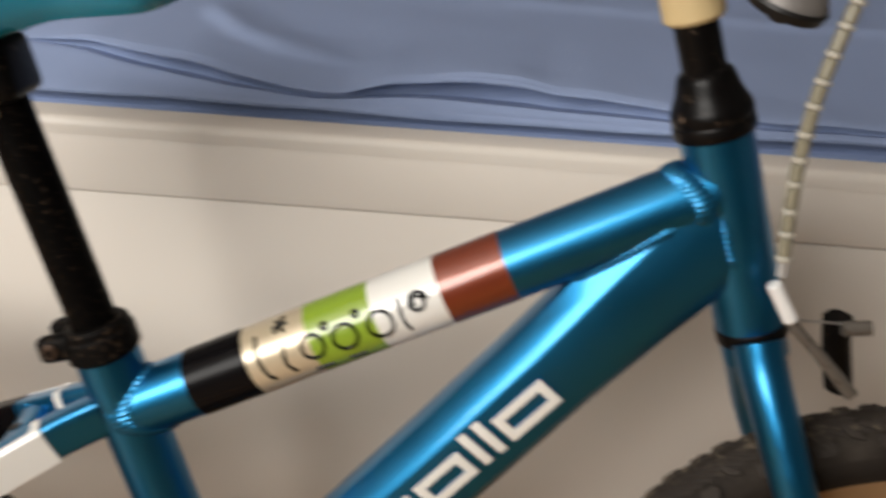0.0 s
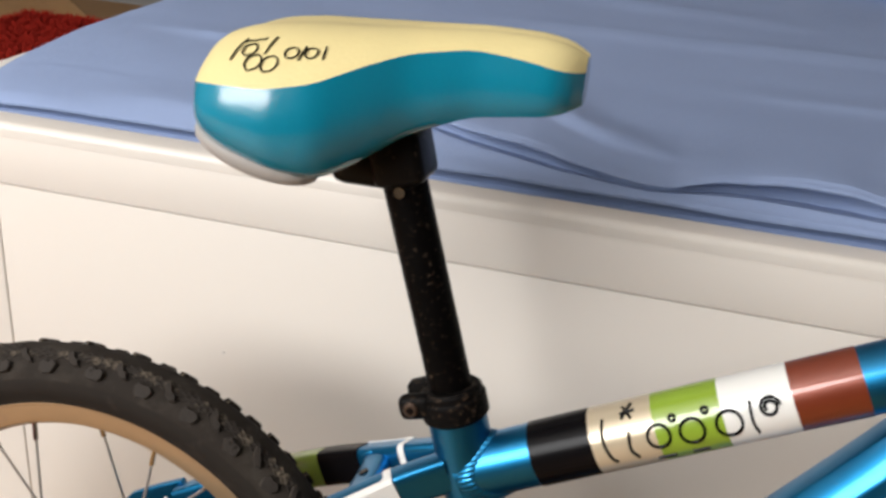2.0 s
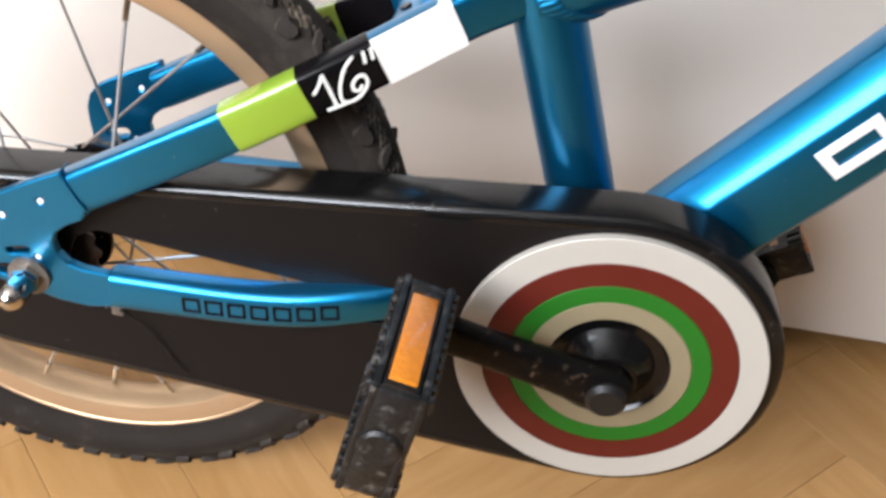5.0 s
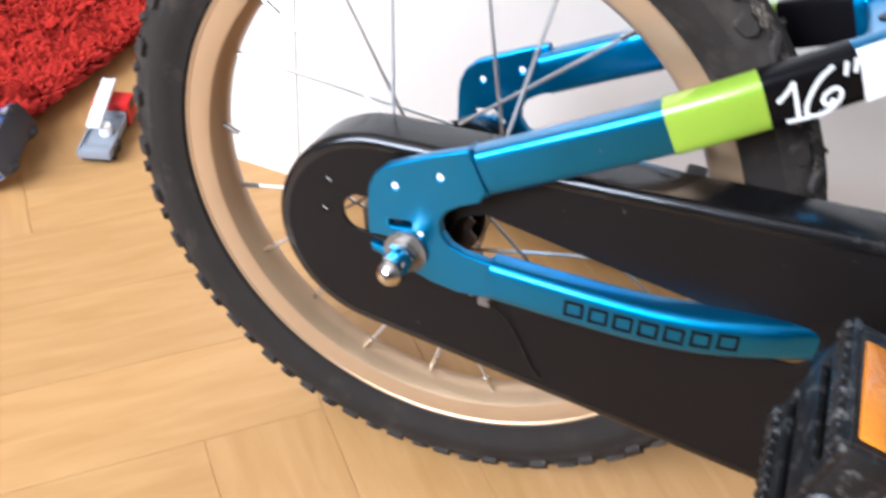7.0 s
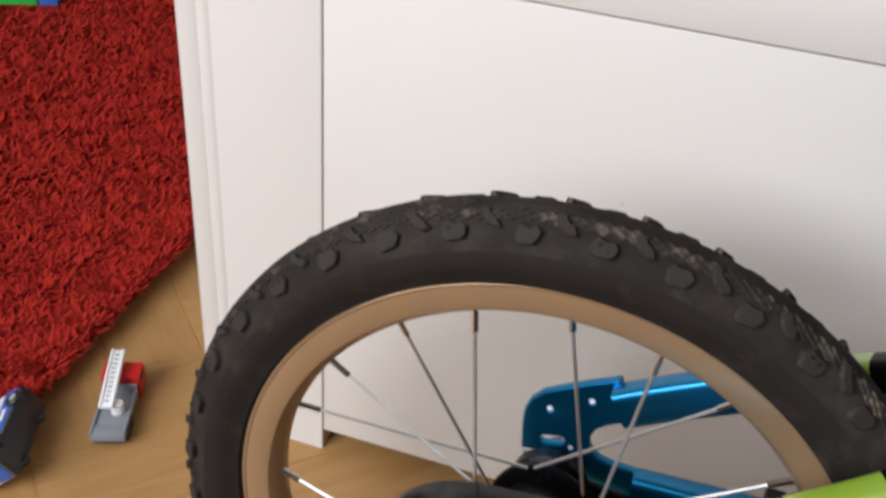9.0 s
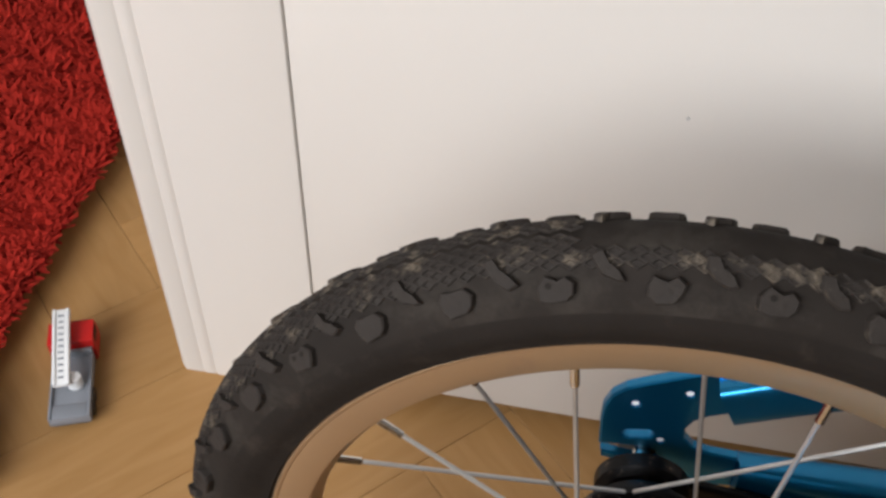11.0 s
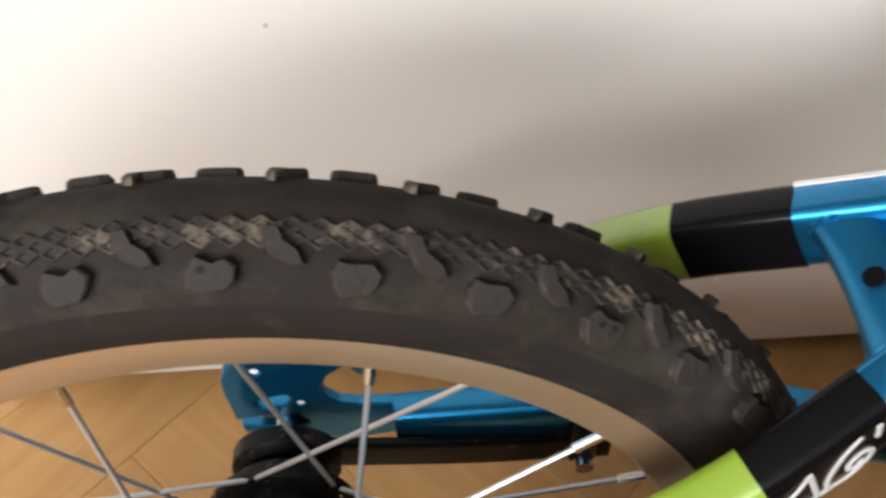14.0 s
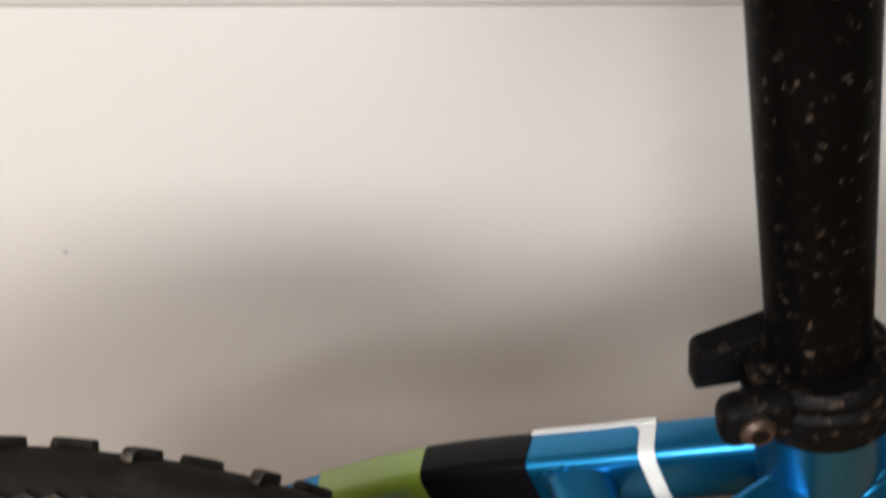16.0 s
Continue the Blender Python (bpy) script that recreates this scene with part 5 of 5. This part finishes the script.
bar = part("handlebar", sweep(smooth_path([bar_c + Vector((-0.035, y, dz)) if abs(y) > 0.2 else bar_c + Vector((0, y, dz)) for y, dz in ((-0.26, 0.075), (-0.15, 0.06), (-0.05, 0.0), (0.05, 0.0), (0.15, 0.06), (0.26, 0.075))], 8), oval(0.0111, 0.0111, 18)), BLACK_SATIN, bike, "black handlebar")
bell_c = Vector((0.5700, -0.012, 0.6115))
bell = part("bell", lathe([(0.0003, 0.012), (0.008, 0.0112), (0.014, 0.0085), (0.0180, 0.004), (0.0192, 0.0)], 36), BELL, bike, "dull grey bell with a black rim")
bell.matrix_basis = Matrix.Translation(bell_c) @ pose(0, 0, 0, 0, 24, 0) @ pose(0, 0, 0, 110, 0, -30)
part("bell_rim", lathe([(0.0195, 0.001), (0.0205, -0.001), (0.0195, -0.005), (0.010, -0.007), (0.0003, -0.007)], 36), BLACK_PLASTIC, bell, "black bell base")
part("bell_bracket", sweep([Vector((0.0, -0.006, 0.0)), Vector((0.0, -0.009, 0.0)), Vector((0.0, -0.012, 0.0))], oval(0.004, 0.004, 12)), BLACK_PLASTIC, bell)

cable = smooth_path([(0.606, -0.020, 0.640), (0.5985, -0.021, 0.612), (0.5905, -0.022, 0.580), (0.5865, -0.022, 0.550), (0.5860, -0.022, 0.515), (0.5880, -0.022, 0.478)], 8)
housing = part("brake_cable", sweep(cable, oval(0.0026, 0.0026, 10)), GREY, bike, "brake cable threaded through translucent beads")
way_on = [0.0]
for a, b in zip(cable, cable[1:]):
    way_on.append(way_on[-1] + (b - a).length)
at_cable = lambda q: Vector([float(np.interp(q, way_on, [p[i] for p in cable])) for i in range(3)])
q, k = 0.004, 0
while q < way_on[-1] - 0.014:
    length = 0.0098 + 0.0012 * math.sin(2.3 * k)
    part("sleeve", rod(at_cable(q), at_cable(q + length), 0.0035, 12, bevel=0.0009), SLEEVE, housing, "yellowed clear sleeve")
    part("bead", rod(at_cable(q + length - 0.0002), at_cable(q + length + 0.0030), 0.0041, 12, bevel=0.0009), BEAD, housing)
    q, k = q + length + 0.0029, k + 1
brake = part("brake_arm", sweep(smooth_path([(0.5835, -0.026, 0.474), (0.5960, -0.027, 0.455), (0.6140, -0.029, 0.437), (0.6320, -0.030, 0.4180)], 5), lambda t: oval(0.0019 + 0.0010 * t, 0.0024 + 0.0012 * t, 14, 3)), ARM_GREY, bike, "grey metal brake arm")
part("cable_guide", rod((0.5830, -0.0275, 0.476), (0.5950, -0.0285, 0.4565), 0.0040, 14, bevel=0.001), TOY_WHITE, brake, "pale cable guide")
far_arm = part("brake_arm", sweep(smooth_path([(0.6290, 0.000, 0.4480), (0.6320, 0.002, 0.4320), (0.6365, 0.005, 0.4170), (0.641, 0.008, 0.402)], 5), oval(0.0072, 0.0062, 14, 3)), BLACK_SATIN, bike, "black metal brake arm")
part("arm_bolt", rod((0.628, -0.012, 0.4465), (0.642, -0.012, 0.4480), 0.0040, 12), ARM_GREY, far_arm)
part("inner_wire", rod((0.5950, -0.0240, 0.4555), (0.6300, -0.008, 0.4475), 0.0007, 8), STEEL, far_arm)

# ---- toys on the floor ----
truck = thing("toy_truck", "grey and red plastic toy truck with a white crane arm", "toy truck", m=pose(-0.385, 0.180, 0.0, 0, 0, 21) @ Matrix.Diagonal((1.0, 0.86, 0.95, 1)))
part("chassis", span(-0.0120, 0.0120, -0.044, 0.044, 0.0040, 0.0085, 0.001), TOY_BLACK, truck, "black chassis")
part("bed", join(span(-0.0142, 0.0142, -0.0465, 0.0195, 0.0080, 0.0150, 0.001), span(-0.0142, -0.0122, -0.0460, 0.0190, 0.0145, 0.0175, 0.0006), span(0.0122, 0.0142, -0.0460, 0.0190, 0.0145, 0.0175, 0.0006), span(-0.0142, 0.0142, 0.0160, 0.0195, 0.0145, 0.0220, 0.0008), span(-0.0120, 0.0120, -0.0462, -0.0330, 0.0145, 0.0166, 0.0006)), TOY_GREY, truck, "grey loading bed")
cab = part("cab", loft([[Vector((x, y, z)) for x, y in ((-0.0158, 0.0205), (0.0158, 0.0205), (0.0158, y1), (-0.0158, y1))] for z, y1 in ((0.0045, 0.0475), (0.0170, 0.0475), (0.0285, 0.0430))]), TOY_RED, truck, "red cab", 20)
part("windscreen", span(-0.0125, 0.0125, 0.0445, 0.0462, 0.0185, 0.0260, 0.0004), TOY_BLACK, cab, "dark windscreen")
for side in (-1, 1):
    part("side_window", span(side * 0.0158 - 0.0004, side * 0.0158 + 0.0004, 0.0270, 0.0400, 0.0185, 0.0260), TOY_BLACK, cab, "dark side window")
    for y in (-0.031, -0.018, 0.034):
        part("wheel", rod((side * 0.0105, y, 0.0068), (side * 0.0150, y, 0.0068), 0.0068, 16, bevel=0.0008), TOY_BLACK, truck)
part("crane_base", rod((0.0035, -0.0140, 0.0150), (0.0035, -0.0140, 0.0275), 0.0056, 16, bevel=0.0010), TOY_WHITE, truck, "round white crane base")
arm_m = Matrix.Translation((-0.0040, 0.0120, 0.0335)) @ pose(0, 0, 0, 8, 0, 1)
lever = part("crane_arm", join(box(0.0116, 0.072, 0.0035, arm_m, 0.001), box(0.0026, 0.072, 0.0050, arm_m @ Matrix.Translation((-0.0047, 0, 0.0007)), 0.001), box(0.0026, 0.072, 0.0050, arm_m @ Matrix.Translation((0.0047, 0, 0.0007)), 0.001)), TOY_WHITE, truck, "white crane arm with a row of notches")
for k in range(11):
    part("notch", box(0.0036, 0.0015, 0.0006, arm_m @ Matrix.Translation((0, -0.029 + 0.0058 * k, 0.0020))), TOY_GREY, lever)

car = thing("toy_car", "blue and white toy bus on its side by the rug", "toy car", m=pose(-0.437, 0.106, 0.0262, -35, 0, 112) @ Matrix.Scale(0.88, 4))
part("underside", span(-0.044, 0.044, -0.018, -0.012, -0.019, 0.011, 0.002), TOY_BLACK, car, "black underside of the toy")
part("body", span(-0.0445, 0.0445, -0.0122, 0.030, -0.0185, 0.0115, 0.0025), TOY_WHITE, car, "white body")
stripe = part("stripe", span(-0.0440, 0.0440, -0.0120, 0.0030, 0.0117, 0.0124, 0.0003), TOY_BLUE, car, "blue printed stripe")
for x in (-0.0450, 0.0450):
    part("end_stripe", span(x - 0.0004, x + 0.0004, -0.0120, 0.0030, -0.0160, 0.0100, 0.0003), TOY_BLUE, car, "blue printed stripe")
    for z in (-0.012, 0.002):
        part("window", span(x - 0.0004, x + 0.0004, 0.0085, 0.0190, z - 0.0050, z + 0.0050, 0.0003), TOY_BLACK, car, "dark window")
for k in range(4):
    part("window", span(-0.0370 + 0.0190 * k, -0.0230 + 0.0190 * k, 0.0080, 0.0185, 0.0117, 0.0124, 0.0003), TOY_BLACK, car, "dark window")
for x in (-0.012, 0.010):
    part("panel", span(x - 0.008, x + 0.008, -0.0075, -0.0030, 0.0125, 0.0129), TOY_WHITE, stripe, "white printed panel")
for x in (-0.028, 0.028):
    for z0, z1 in ((0.0085, 0.0145), (-0.0210, -0.0150)):
        tyre = part("wheel", rod((x, -0.0125, z0), (x, -0.0125, z1), 0.0088, 20, bevel=0.001), TOY_BLACK, car, "black wheel with a pale hub")
        part("hub_cap", rod((x, -0.0125, z0 - 0.0004), (x, -0.0125, z1 + 0.0004), 0.0040, 14), GREY, tyre)
green = thing("toy_brick", "green and blue toy brick on the red rug", "toy", m=pose(-1.02, 0.875, 0.018, 0, 0, 24))
part("brick_body", span(-0.045, 0.045, -0.03, 0.03, 0.0, 0.035, 0.003), TOY_GREEN, green)
part("blue_plate", span(0.047, 0.075, -0.03, 0.03, 0.0, 0.03, 0.003), TOY_BLUE, green, "blue plastic plate")
for x in (-0.03, 0.0, 0.03):
    for y in (-0.015, 0.015):
        part("stud", rod((x, y, 0.035), (x, y, 0.041), 0.008, 14), TOY_GREEN, green)

# ---- parquet blocks laid in herringbone, diagonal to the bed ----
BW, BN = 0.082, 5
BL = BW * BN
GAP = 0.00012


def block_mesh():
    return put("parquet_block", span(-BL / 2 + GAP, BL / 2 - GAP, -BW / 2 + GAP, BW / 2 - GAP, -0.0038, 0.0, 0.0004, 1), PARQUET, 20)


block = block_mesh()
turn = Matrix.Rotation(radians(45), 4, "Z")
origin = turn @ Matrix.Translation((0.025 - 4 * BW, 0.207, 0))
rest = []
for j in range(-60, 60):
    for c in range(-8, 9):
        for kind in (0, 1):
            if kind == 0:
                lx, ly, rz = (j + 2 * BN * c + BN / 2) * BW, (j + 0.5) * BW, 0
            else:
                i = j
                lx, ly, rz = (i + 0.5) * BW, (i - 2 * BN + 1 + 2 * BN * c + BN / 2) * BW, 90
            m = origin @ Matrix.Translation((lx, ly, 0)) @ Matrix.Rotation(radians(rz), 4, "Z")
            p = m.translation
            if not (ROOM_X0 + 0.18 < p.x < ROOM_X1 - 0.18 and ROOM_Y0 + 0.18 < p.y < ROOM_Y1 - 0.18):
                continue
            if -1.1 < p.x < 1.2 and -0.9 < p.y < 0.7:
                o = new("parquet_block", block)
                o.parent, o.matrix_basis = floor, m
            else:
                rest.append(m)
bm = bmesh.new()
for m in rest:
    vs = [bm.verts.new(m @ Vector((x, y, z))) for x in (-BL / 2 + GAP, BL / 2 - GAP) for y in (-BW / 2 + GAP, BW / 2 - GAP) for z in (-0.0034, 0.0)]
    for q in ((0, 1, 3, 2), (4, 6, 7, 5), (0, 4, 5, 1), (2, 3, 7, 6), (1, 5, 7, 3)):
        bm.faces.new([vs[k] for k in q])
far_blocks = part("far_parquet", bm, PARQUET, floor)
tagged(far_blocks, kind="stuff")
